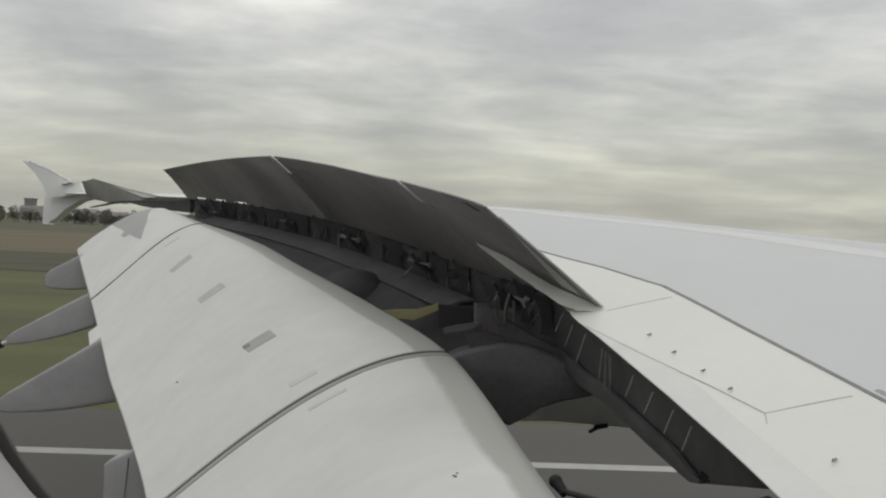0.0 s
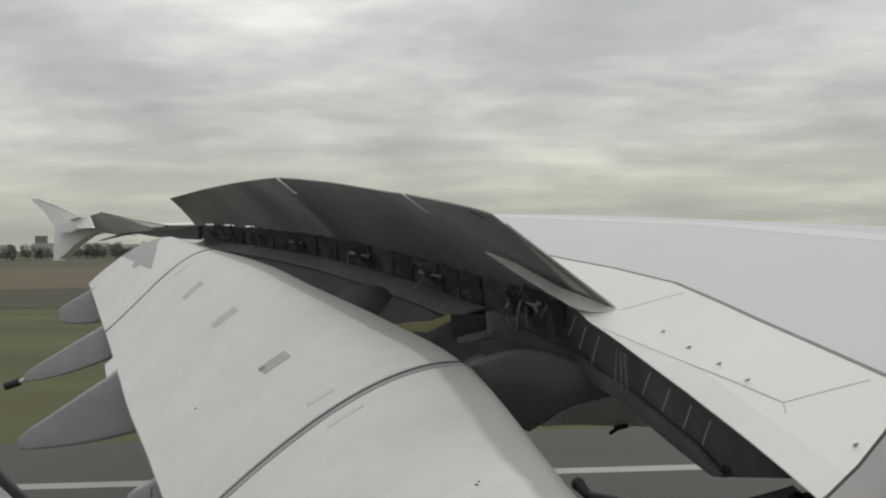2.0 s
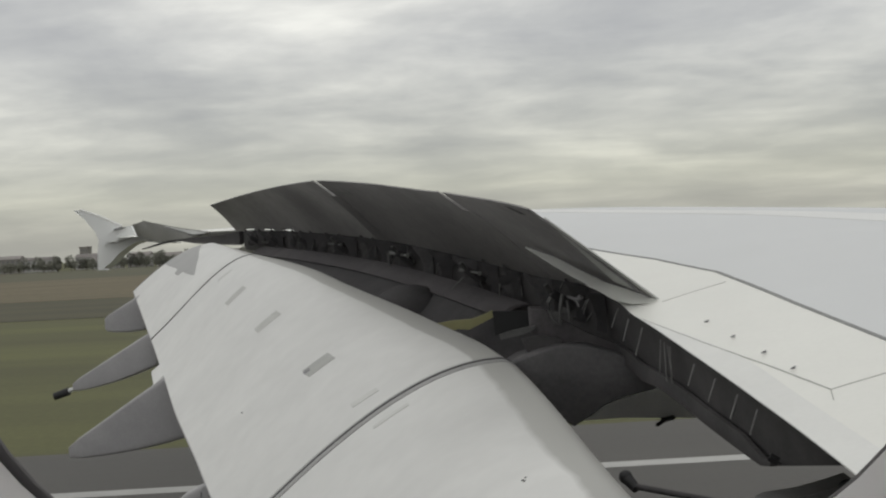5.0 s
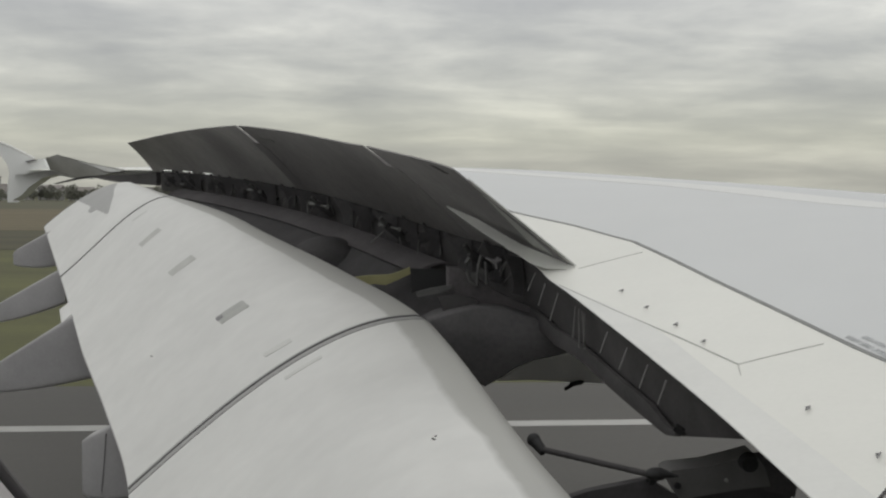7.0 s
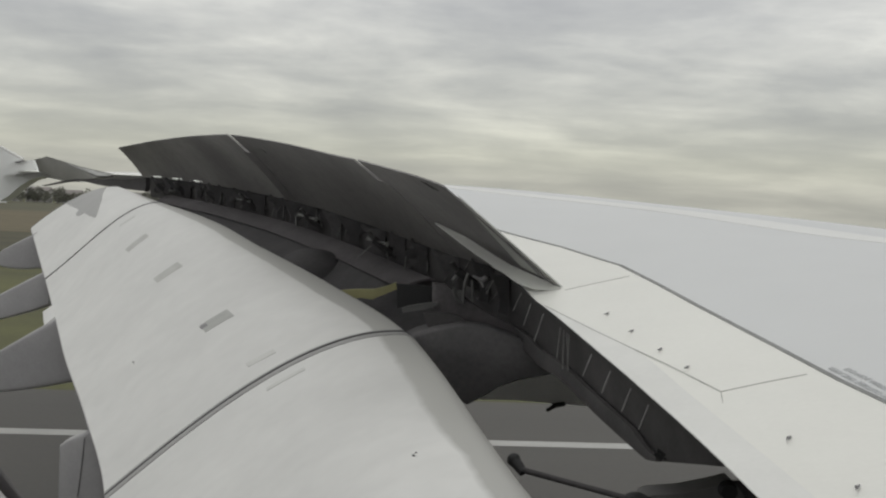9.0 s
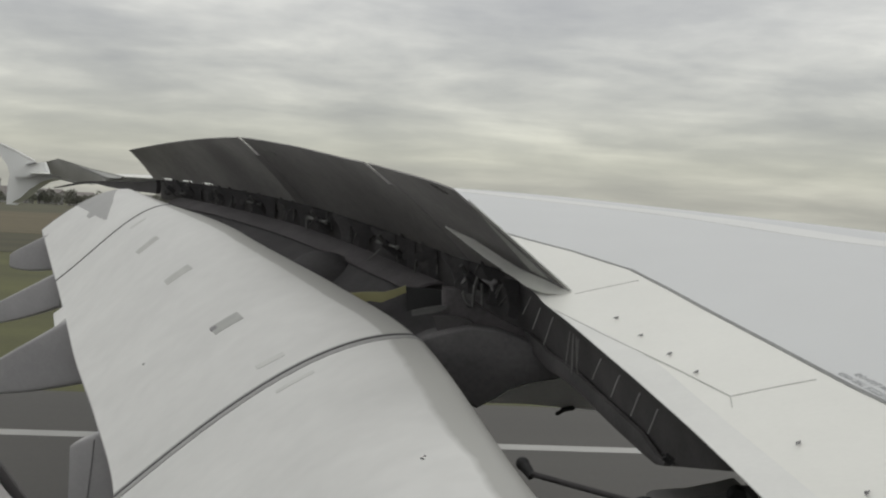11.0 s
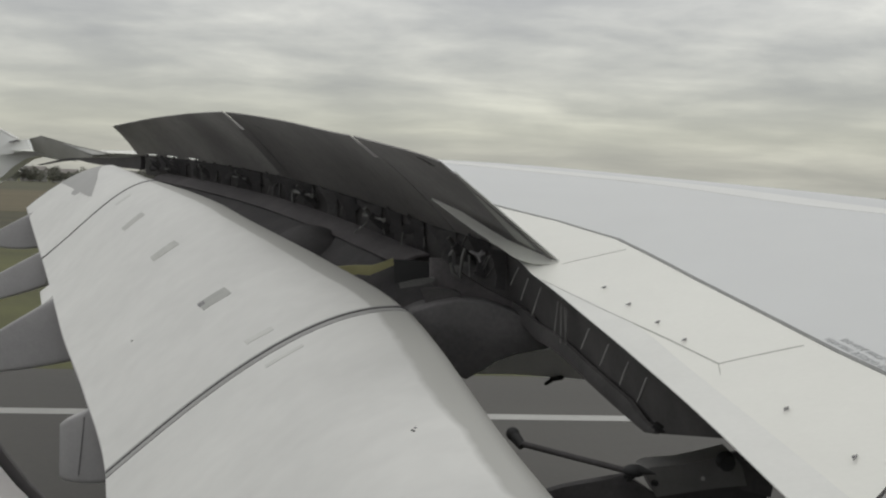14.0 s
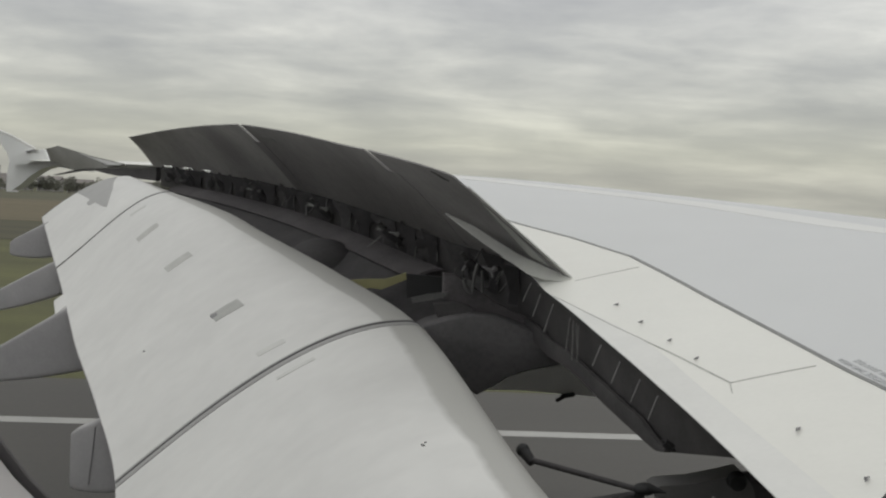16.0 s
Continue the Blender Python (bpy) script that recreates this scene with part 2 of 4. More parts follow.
def rod(bm, a, b, r0, r1=None, seg=10):
    a, b = Vector(a), Vector(b)
    r1 = r0 if r1 is None else r1
    q = (b - a).to_track_quat("Z", "Y").to_matrix()
    ring = lambda c, r: [bm.verts.new(c + q @ Vector((r * math.cos(t), r * math.sin(t), 0))) for t in (2 * math.pi * k / seg for k in range(seg))]
    u, v = ring(a, r0), ring(b, r1)
    for k in range(seg):
        bm.faces.new((u[k], u[(k + 1) % seg], v[(k + 1) % seg], v[k]))
    bm.faces.new(u[::-1])
    bm.faces.new(v)


def tube(bm, pts, r, seg=8):
    """One connected round bar along a line of points."""
    pts = [Vector(p) for p in pts]
    rings = []
    for i, p in enumerate(pts):
        d = (pts[min(i + 1, len(pts) - 1)] - pts[max(i - 1, 0)]).normalized()
        q = d.to_track_quat("Z", "Y").to_matrix()
        rings.append([bm.verts.new(p + q @ Vector((r * math.cos(t), r * math.sin(t), 0))) for t in (2 * math.pi * k / seg for k in range(seg))])
    for a, b in zip(rings, rings[1:]):
        for k in range(seg):
            bm.faces.new((a[k], a[(k + 1) % seg], b[(k + 1) % seg], b[k]))
    bm.faces.new(rings[0][::-1])
    bm.faces.new(rings[-1])


def up(p, dz=0.0):
    return (p[0], p[1], p[2] + EYE + dz)


# ---- the wing's lines ----
def table(rows):
    a = np.array(rows, float)
    def at(y):
        return [smooth(a[:, 0], a[:, k], y) for k in range(1, a.shape[1])]
    return at
def smooth(xs, ys, x):
    i = int(min(max(np.searchsorted(xs, x) - 1, 0), len(xs) - 2))
    h = xs[i + 1] - xs[i]
    t = min(max((x - xs[i]) / h, 0.0), 1.0)
    d = (ys[i + 1] - ys[i]) / h
    def slope(j):
        if j <= 0 or j >= len(xs) - 1:
            k = min(max(j, 0), len(xs) - 1)
            return (ys[1] - ys[0]) / (xs[1] - xs[0]) if k == 0 else (ys[-1] - ys[-2]) / (xs[-1] - xs[-2])
        a = (ys[j] - ys[j - 1]) / (xs[j] - xs[j - 1]); b = (ys[j + 1] - ys[j]) / (xs[j + 1] - xs[j])
        return 0.0 if a * b <= 0 else 2 * a * b / (a + b)
    m0, m1 = slope(i) * h, slope(i + 1) * h
    return (2*t**3-3*t*t+1)*ys[i] + (t**3-2*t*t+t)*m0 + (-2*t**3+3*t*t)*ys[i+1] + (t**3-t*t)*m1
# span, hinge x, hinge z, crest x, crest z, nose x, thickness
WING = table([(0.4, 2.85, -1.75, 6.0, -1.25, 13.5, 2.0), (5, 1.87, -1.08, 4.9, -0.76, 11.8, 1.7), (6.45, 1.557, -0.894, 4.4, -0.60, 11.0, 1.5),
    (9.1, 0.993, -0.55, 3.6, -0.207, 9.3, 1.2), (11, 0.106, -0.36, 2.7, -0.092, 8.0, 1.0), (13, -0.828, -0.13, 1.8, 0.07, 6.7, 0.9), (15.2, -1.856, 0.065, 0.9, 0.20, 5.2, 0.8),
    (18.7, -3.49, 0.25, -0.5, 0.375, 2.9, 0.65), (22.8, -5.40, 0.385, -2.3, 0.48, 0.1, 0.5), (36.4, -12.6, 0.60, -10.8, 0.66, -9.0, 0.15)])
def top(x, y):
    hx, hz, cx, cz, nx, th = WING(y)
    if x <= cx:
        u = (x - hx) / (cx - hx)
        p = max(1.6, 0.20 * (cx - hx) / max(cz - hz, 0.05))
        p = min(p, 3.2)
        if u < 0: return hz + (x - hx) * 0.20
        return hz + (cz - hz) * (1 - (1 - u) ** p)
    u = min((x - cx) / (nx - cx), 1)
    return cz - th * 0.72 * (1 - math.sqrt(max(1 - u ** 3.1, 0)))


# flap: span, trailing edge x, z, crest x, z
FLAP = table([(3.0, -0.9, -3.35, 1.35, -1.92), (6.0, -1.62, -2.82, 0.42, -1.4), (9.5, -2.49, -2.317, -0.239, -0.95), (11.3, -3.16, -2.051, -0.98, -0.721), (13.25, -3.95, -1.76, -2.0, -0.43),
    (14.2, -4.305, -1.627, -2.469, -0.29), (15.3, -4.712, -1.477, -3.025, -0.176), (17.0, -5.365, -1.201, -3.88, -0.047), (19.3, -6.342, -0.564, -5.0, 0.145)])
# how full the flap's nose is
NOSE = table([(3, 1.0), (6, 0.96), (6.4, 0.87), (7.3, 0.71), (8.2, 0.58), (9, 0.50), (9.35, 0.49), (9.45, 0.33), (10.5, 0.3), (13, 0.4), (19.3, 0.6)])


def flap_at(y, s):
    """The flap's surface: s 0 at the trailing edge, 1 at the crest, up to 2 round the nose, 3 back under to the trailing edge."""
    tx, tz, cx, cz = FLAP(y)
    c = math.hypot(cx - tx, cz - tz)
    if s <= 1:
        a = radians(42)
        p = ((tx, tz), (tx + 0.335 * c * math.cos(a), tz + 0.335 * c * math.sin(a)), (cx - 0.28 * c, cz), (cx, cz))
        w = ((1 - s) ** 3, 3 * s * (1 - s) ** 2, 3 * s * s * (1 - s), s ** 3)
        return (sum(k * q[0] for k, q in zip(w, p)), y, sum(k * q[1] for k, q in zip(w, p)))
    k = NOSE(y)[0]
    rx, rz = 0.125 * c * k, 0.16 * c * k
    if s <= 2:
        a = (s - 1) * math.pi * 0.62
        return (cx + rx * math.sin(a), y, cz - rz * (1 - math.cos(a)))
    a = math.pi * 0.62
    n = (cx + rx * math.sin(a), cz - rz * (1 - math.cos(a)))
    u = s - 2
    return (n[0] + (tx - n[0]) * u, y, n[1] + (tz - 0.02 - n[1]) * u - 0.10 * c * math.sin(u * math.pi) * (1 - u))


SPLIT = 1.0   # where the nose piece begins


def flap_body(y0, y1, s0, s1, n, lift=0.0, ks=30):
    bm = bmesh.new()
    rows = []
    for i in range(n + 1):
        y = y0 + (y1 - y0) * i / n
        rows.append([up(flap_at(y, s0 + (s1 - s0) * k / ks), lift) for k in range(ks + 1)])
    return bm, rows


def on_wing(x, y, dz=0.0):
    return up((x, y, top(x, y)), dz)


def strip_on_wing(name, pts, width, material, parent, label="", lift=0.004):
    """A narrow strip that follows the wing's skin along a line of plan points."""
    bm = bmesh.new()
    fine = []
    for (x0, y0), (x1, y1) in zip(pts, pts[1:]):
        k = max(2, int(math.hypot(x1 - x0, y1 - y0) / 0.12))
        fine += [(x0 + (x1 - x0) * i / k, y0 + (y1 - y0) * i / k) for i in range(k)]
    fine.append(pts[-1])
    rows, rows2 = [], []
    for i, (x, y) in enumerate(fine):
        a, b = fine[max(i - 1, 0)], fine[min(i + 1, len(fine) - 1)]
        d = Vector((b[0] - a[0], b[1] - a[1])).normalized()
        q = [(x - d.y * w, y + d.x * w) for w in (-width / 2, width / 2)]
        rows.append([on_wing(*c, lift) for c in q])
        rows2.append([on_wing(*c, lift - 0.012) for c in q])
    slab(bm, rows, rows2)
    return part(name, bm, material, parent, label)


# ---- wing ----
wing = thing("airliner_wing", "white and grey airliner wing with raised spoilers and lowered flaps", "aircraft wing")


def wing_rows(a, b, ys, n=26, dz=0.0):
    return [[on_wing(a(y) + (b(y) - a(y)) * k / n, y, dz) for k in range(n + 1)] for y in ys]


hinge = lambda y: WING(y)[0]
nose = lambda y: WING(y)[4]
SEAM = table([(0.4, 3.455), (5.0, 2.485), (6.32, 2.163), (7.02, 2.018), (8.2, 1.765), (9.55, 1.485), (10.54, 1.09), (11.42, 0.66), (13.0, -0.045)])
seam = lambda y: SEAM(y)[0] if y < 13 else hinge(y) + 0.783


LIP = table([(0.4, 0.75), (5.0, 0.443), (5.6, 0.395), (6.0, 0.367), (6.45, 0.343), (7.0, 0.325), (7.7, 0.320), (8.94, 0.285)])


def lip(y):
    """How far the fixed panel reaches aft of the hinge line."""
    return LIP(y)[0] if y < 8.94 else max(0.285 - (y - 8.94) * 0.20, 0.0)


span = [0.47] + [0.6 + 0.2 * i for i in range(180)]
bm = bmesh.new()
rows = wing_rows(seam, nose, span, 36)
under = []
for y in span:
    hx, hz, cx, cz, nx, th = WING(y)
    row = []
    for k in range(37):
        u = k / 36
        x = seam(y) + (nx - seam(y)) * u
        z0 = top(x, y)
        row.append(up((x, y, min(z0 - 0.03, cz - th * (0.55 + 0.45 * math.sin(math.pi * min(u * 1.05, 1)))))))
    under.append(row)
slab(bm, rows, under)
part("upper_skin", bm, M_SKIN, wing, "smooth light grey main wing skin")

# narrow spanwise strip, whiter and glossier than the skin around it
fore, fore_end = lambda y: hinge(y) + (nose(y) - hinge(y)) * 0.43, lambda y: hinge(y) + (nose(y) - hinge(y)) * 0.52
bm = bmesh.new()
slab(bm, wing_rows(fore, fore_end, span, 10, 0.004), wing_rows(fore, fore_end, span, 10, -0.012))
part("whiter_skin_strip", bm, M_LEAD, wing, "whiter glossy strip along the wing skin")

bm = bmesh.new()
ys = [0.47 + 0.15 * i for i in range(58)] + [9.15]
slab(bm, wing_rows(lambda y: hinge(y) - lip(y), lambda y: seam(y) - 0.002, ys, 10), wing_rows(lambda y: hinge(y) - lip(y) + 0.01, lambda y: seam(y) - 0.002, ys, 10, -0.012))
part("trailing_panel", bm, M_PANEL, wing, "bright white fixed panel behind the main skin")
bm = bmesh.new()
ys = [9.15 + 0.2 * i for i in range(136)]
slab(bm, wing_rows(lambda y: hinge(y) - lip(y), lambda y: seam(y) - 0.002, ys, 6), wing_rows(lambda y: hinge(y) - lip(y) + 0.01, lambda y: seam(y) - 0.002, ys, 6, -0.012))
part("hinge_panel", bm, M_PANEL, wing, "white panel ahead of the spoiler hinges")

bm = bmesh.new()
ys = [0.5 + 0.2 * i for i in range(29)] + [6.35, 6.41] + [6.5 + 0.2 * i for i in range(12)]
CREASE = table([(0.4, 2.37), (4.92, 1.64), (5.8, 1.50), (6.56, 1.38), (7.16, 1.29), (8.75, 0.80)])
line = lambda y: CREASE(y)[0]
slab(bm, wing_rows(lambda y: hinge(y) - lip(y) - 0.002, line, ys, 5, 0.003), wing_rows(lambda y: hinge(y) - lip(y) - 0.002, line, ys, 5, -0.004))
part("trailing_strip", bm, M_STRIP, wing, "rear strip of the white panel, slight shade in its colour")

# seams and joints on the upper side
strip_on_wing("sealant_line", [(seam(y) + 0.0, y) for y in (1, 3, 5, 6.32, 7.02, 8.2, 9.55)], 0.028, M_LINE, wing, "dark grey sealant line")
strip_on_wing("sealant_line", [(seam(y) + 0.0, y) for y in (9.55, 10.48, 11.36, 13.0)], 0.022, M_LINE, wing)
strip_on_wing("panel_joint", [(1.0, 9.03), (1.49, 9.15)], 0.004, M_HAIR, wing)
strip_on_wing("panel_joint", [(1.555, 6.41), (2.03, 6.49)], 0.005, M_HAIR, wing)
strip_on_wing("panel_joint", [(0.82, 8.67), (1.10, 7.79), (1.38, 6.97), (1.555, 6.41)], 0.0042, M_HAIR, wing, lift=0.006)
strip_on_wing("panel_joint", [(1.555, 6.41), (1.53, 6.25)], 0.003, M_HAIR, wing, lift=0.006)


def fastener(x, y):
    bm = bmesh.new()
    p = Vector(on_wing(x, y, 0.004))
    rod(bm, p - Vector((0, 0, 0.01)), p + Vector((0, 0, 0.005)), 0.010, 0.009, 8)
    rod(bm, p + Vector((0.01, 0, 0.006)), p + Vector((-0.03, -0.075, 0.003)), 0.005, 0.003, 6)
    part("access_latch", bm, M_SEAL, wing, "small dark latch")


for x, y in ((1.2, 8.26), (1.29, 7.78), (1.39, 7.32), (1.47, 6.92), (1.70, 5.70), (1.81, 5.08)):
    fastener(x, y - 0.04)

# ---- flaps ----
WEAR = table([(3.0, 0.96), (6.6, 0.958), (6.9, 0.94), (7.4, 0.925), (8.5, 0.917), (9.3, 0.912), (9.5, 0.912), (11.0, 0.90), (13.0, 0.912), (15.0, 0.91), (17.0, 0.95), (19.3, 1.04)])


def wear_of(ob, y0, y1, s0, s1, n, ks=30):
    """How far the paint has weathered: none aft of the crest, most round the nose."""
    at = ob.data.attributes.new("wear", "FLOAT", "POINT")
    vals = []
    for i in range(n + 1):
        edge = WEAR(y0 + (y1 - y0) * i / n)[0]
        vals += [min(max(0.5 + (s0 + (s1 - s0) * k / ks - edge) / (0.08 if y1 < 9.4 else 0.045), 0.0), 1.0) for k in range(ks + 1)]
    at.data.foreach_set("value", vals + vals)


def flap(y0, y1, n, label, ends):
    bm, rows = flap_body(y0, y1, 0, SPLIT, n, 0.0, 60)
    _, rows2 = flap_body(y0, y1, 0.004, SPLIT, n, -0.02, 60)
    slab(bm, rows, rows2)
    f = part("flap", bm, M_FLAP, wing, label)
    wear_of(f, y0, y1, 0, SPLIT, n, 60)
    bm, rows = flap_body(y0, y1, SPLIT, 2.0, n)
    _, rows2 = flap_body(y0, y1, SPLIT, 2.0, n, -0.02)
    slab(bm, rows, rows2)
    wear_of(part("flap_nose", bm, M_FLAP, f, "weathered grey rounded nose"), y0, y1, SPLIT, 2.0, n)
    bm, rows = flap_body(y0, y1, 2.0, 3.0, n)
    _, rows2 = flap_body(y0, y1, 2.0, 3.0, n, -0.015)
    slab(bm, rows, rows2)
    part("flap_underside", bm, M_FAIR, f)
    for y in ends:
        bm = bmesh.new()
        d = 0.012 if y == y0 else -0.012
        ring = [up(flap_at(y + d * 0.5, 3 * k / 60)) for k in range(60)]
        ring2 = [(p[0], p[1] + d, p[2]) for p in ring]
        a, b = [bm.verts.new(p) for p in ring], [bm.verts.new(p) for p in ring2]
        bm.faces.new(a), bm.faces.new(b[::-1])
        for k in range(60):
            bm.faces.new((a[k], a[(k + 1) % 60], b[(k + 1) % 60], b[k]))
        part("end_plate", bm, M_SEAL, f)
    return f


flap_in = flap(3.0, 9.33, 64, "white inboard wing flap lowered for landing", (3.0, 9.33))
flap_mid = flap(9.47, 17.0, 80, "white middle wing flap lowered for landing, with grey patches", (9.47,))
flap_out = flap(17.0, 19.3, 14, "white outer flap end with a grey patch", (19.3,))


def seal(y, w, s0, s1, lift, material, parent, name, bow=0.0):
    bm = bmesh.new()
    rows = [[up(flap_at(y + d - bow * math.sin(math.pi * k / 44) ** 1.3, s0 + (s1 - s0) * k / 44), lift) for k in range(45)] for d in (-w / 2, -w / 6, w / 6, w / 2)]
    rows2 = [[(p[0], p[1], p[2] - 0.02) for p in r] for r in rows]
    slab(bm, rows, rows2)
    part(name, bm, material, parent)


seal(9.40, 0.155, 0, 1.6, 0.004, M_RIM, flap_mid, "rubber_seal")
seal(9.415, 0.022, 0, 1.6, 0.012, M_GASKET, flap_mid, "seal_lip")
seal(9.37, 0.018, 0.02, 1.6, 0.006, M_FAIR, flap_mid, "seal_lip")
seal(17.0, 0.055, 0, 1.5, 0.004, M_BLACK, flap_mid, "rubber_seal", 0.30)


def flap_patch(y0, s0, y1, s1, parent, material=M_PATCH, w=0.1):
    bm = bmesh.new()
    rows, rows2 = [], []
    for i in range(9):
        u = i / 8
        s, y = s0 + (s1 - s0) * u, y0 + (y1 - y0) * u
        rows.append([up(flap_at(y + d, s), 0.005) for d in (-w, 0, w)])
        rows2.append([up(flap_at(y + d, s), -0.004) for d in (-w, 0, w)])
    slab(bm, rows, rows2)
    part("worn_patch", bm, material, parent, "grey worn rectangular patch")


for y, s, w, l in ((14.98, 0.575, 0.10, 0.14), (13.2, 0.565, 0.10, 0.13), (11.22, 0.547, 0.12, 0.11)):
    flap_patch(y, s - l / 2, y, s + l / 2, flap_mid, M_PATCH if y < 12 else M_PALE, w)
flap_patch(11.27, 0.489, 11.27, 0.512, flap_mid, M_SEAL, 0.05)
flap_patch(9.86, 0.52, 9.84, 0.61, flap_mid, M_FAINT, 0.05)
flap_patch(9.1, 0.54, 9.1, 0.66, flap_in, M_FAINT, 0.035)
flap_patch(16.3, 0.60, 16.25, 0.72, flap_mid, M_FAINT, 0.04)

# grey area at the flap's outer end, with a ragged lower border
RAG = table([(17.6, 0.535, 0.54), (17.95, 0.51, 0.61), (18.2, 0.495, 0.66), (18.28, 0.44, 0.68), (18.4, 0.43, 0.70), (18.55, 0.475, 0.72), (18.9, 0.45, 0.78), (19.28, 0.42, 0.875)])
bm = bmesh.new()
rows, rows2 = [], []
for i in range(29):
    y = 17.6 + 1.68 * i / 28
    lo, hi = RAG(y)
    lo += 0.006 * math.sin(i * 2.1)
    hi = max(hi, lo + 0.005)
    rows.append([up(flap_at(y, lo + (hi - lo) * k / 8), 0.005) for k in range(9)])
    rows2.append([up(flap_at(y, lo + (hi - lo) * k / 8), -0.003) for k in range(9)])
slab(bm, rows, rows2)
part("grey_patch", bm, M_BARE, flap_out, "mid-grey area with a ragged border")

# small tab at the trailing edge and a chip in the paint
bm = bmesh.new()
for y0, y1, d in ((15.0, 15.6, 0.13),):
    a, b = flap_at(y0, 0), flap_at(y1, 0)
    rows = [[up(a, 0.0), up((a[0] - d, a[1], a[2] - d * 0.85))], [up(b, 0.0), up((b[0] - d * 0.9, b[1], b[2] - d * 0.70))]]
    slab(bm, rows, [[(p[0], p[1], p[2] - 0.03) for p in r] for r in rows])
part("trailing_tab", bm, M_FLAP, flap_mid)
bm = bmesh.new()
for dy, ds in ((0, 0), (0.02, 0.010), (-0.02, 0.003)):
    p = up(flap_at(6.7 + dy, 0.84 + ds), 0.0)
    rod(bm, (p[0], p[1], p[2] - 0.005), (p[0], p[1], p[2] + 0.004), 0.008, 0.007, 8)
p = up(flap_at(11.6, 0.24), 0.0)
part("paint_chip", bm, M_BLACK, flap_in)
bm = bmesh.new()
rod(bm, (p[0], p[1], p[2] - 0.005), (p[0], p[1], p[2] + 0.006), 0.016, 0.012, 8)
part("paint_chip", bm, M_SEAL, flap_mid)

# ---- spoilers ----
def bulge(y):
    return 0.06 * min(max((y - 9.16) / 1.6, 0.0), 1.0)


def seat(y):
    return 0.0 + 0.03 * min(max((y - 9.16) / 1.6, 0.0), 1.0)


def spoiler(y0, y1, c0, c1, r0, r1, label, slots=()):
    """A raised panel on the hinge line; c: run aft, r: rise of its rear edge, at both ends; slots: open spans at the hinge."""
    ex = Vector((-0.906, -0.423, 0))

    def piece(ya, yb, va, vb, n, m):
        bm = bmesh.new()
        rows, rows2 = [], []
        for i in range(n + 1):
            y = ya + (yb - ya) * i / n
            u = (y - y0) / (y1 - y0)
            h = Vector((hinge(y), y, top(hinge(y), y) + seat(y)))
            c, r = c0 + (c1 - c0) * u, r0 + (r1 - r0) * u
            a, b = [], []
            for k in range(m + 1):
                v = va + (vb - va) * k / m
                p = h + ex * (c * v) + Vector((0, 0, r * (v + bulge(y) * math.sin(v * math.pi))))
                nrm = (ex * -r + Vector((0, 0, c))).normalized()
                t = (0.045 if y0 > 10 else 0.012 + 0.033 * u) * (1 - v) + 0.012
                a.append(up(p))
                b.append(up(p - nrm * t))
            rows.append(a), rows2.append(b)
        slab(bm, rows, rows2)
        return bm

    if not slots:
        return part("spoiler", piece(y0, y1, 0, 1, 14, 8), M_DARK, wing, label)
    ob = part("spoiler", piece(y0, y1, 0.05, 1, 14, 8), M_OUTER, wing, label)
    solid = [y0] + [q for s in slots for q in s] + [y1]
    for ya, yb in zip(solid[::2], solid[1::2]):
        part("hinge_flange", piece(ya, yb, 0.0, 0.0495, max(2, int((yb - ya) * 2)), 2), M_OUTER, ob)
    return ob


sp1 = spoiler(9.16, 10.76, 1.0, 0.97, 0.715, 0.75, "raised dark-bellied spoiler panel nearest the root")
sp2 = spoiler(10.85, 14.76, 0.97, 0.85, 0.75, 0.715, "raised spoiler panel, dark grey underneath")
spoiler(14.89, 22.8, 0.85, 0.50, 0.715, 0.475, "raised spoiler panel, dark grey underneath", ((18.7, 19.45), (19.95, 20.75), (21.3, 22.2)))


def under_spoiler(y, v, c, r, drop=0.004):
    """A point on a spoiler's underside."""
    ex = Vector((-0.906, -0.423, 0))
    nrm = (ex * -r + Vector((0, 0, c))).normalized()
    p = Vector((hinge(y), y, top(hinge(y), y) + seat(y))) + ex * (c * v) + Vector((0, 0, r * (v + bulge(y) * math.sin(v * math.pi))))
    return up(p - nrm * (0.045 * (1 - v) + 0.012 + drop))


def spoiler_strip(name, f0, f1, n, cr, material, parent, label=""):
    """A thin strip on the underside between two (span, depth) lines."""
    bm = bmesh.new()
    rows, rows2 = [], []
    for i in range(n + 1):
        u = i / n
        a, b = f0(u), f1(u)
        line = [(a[0] + (b[0] - a[0]) * k / 3, a[1] + (b[1] - a[1]) * k / 3) for k in range(4)]
        rows.append([under_spoiler(y, v, *cr(y), -0.004) for y, v in line])
        rows2.append([under_spoiler(y, v, *cr(y), 0.003) for y, v in line])
    slab(bm, rows, rows2)
    return part(name, bm, material, parent, label)


cr1 = lambda y: (1.0 - 0.03 * (y - 9.16) / 1.6, 0.715 + 0.035 * (y - 9.16) / 1.6)
cr2 = lambda y: (0.97 - 0.12 * (y - 10.9) / 3.86, 0.75 - 0.035 * (y - 10.9) / 3.86)


def edge_plate(name, upper, lower, material, label):
    """A plate between two lines of points at the inboard end of the spoiler."""
    bm = bmesh.new()
    def at(pts, u):
        k = min(int(u * (len(pts) - 1)), len(pts) - 2)
        return Vector(pts[k]).lerp(Vector(pts[k + 1]), u * (len(pts) - 1) - k)
    rows = [[up(at(upper, i / 20).lerp(at(lower, i / 20), j / 3)) for j in range(4)] for i in range(21)]
    slab(bm, rows, [[(p[0] + 0.004, p[1] + 0.012, p[2] + 0.008) for p in r] for r in rows])
    return part(name, bm, material, sp1, label)


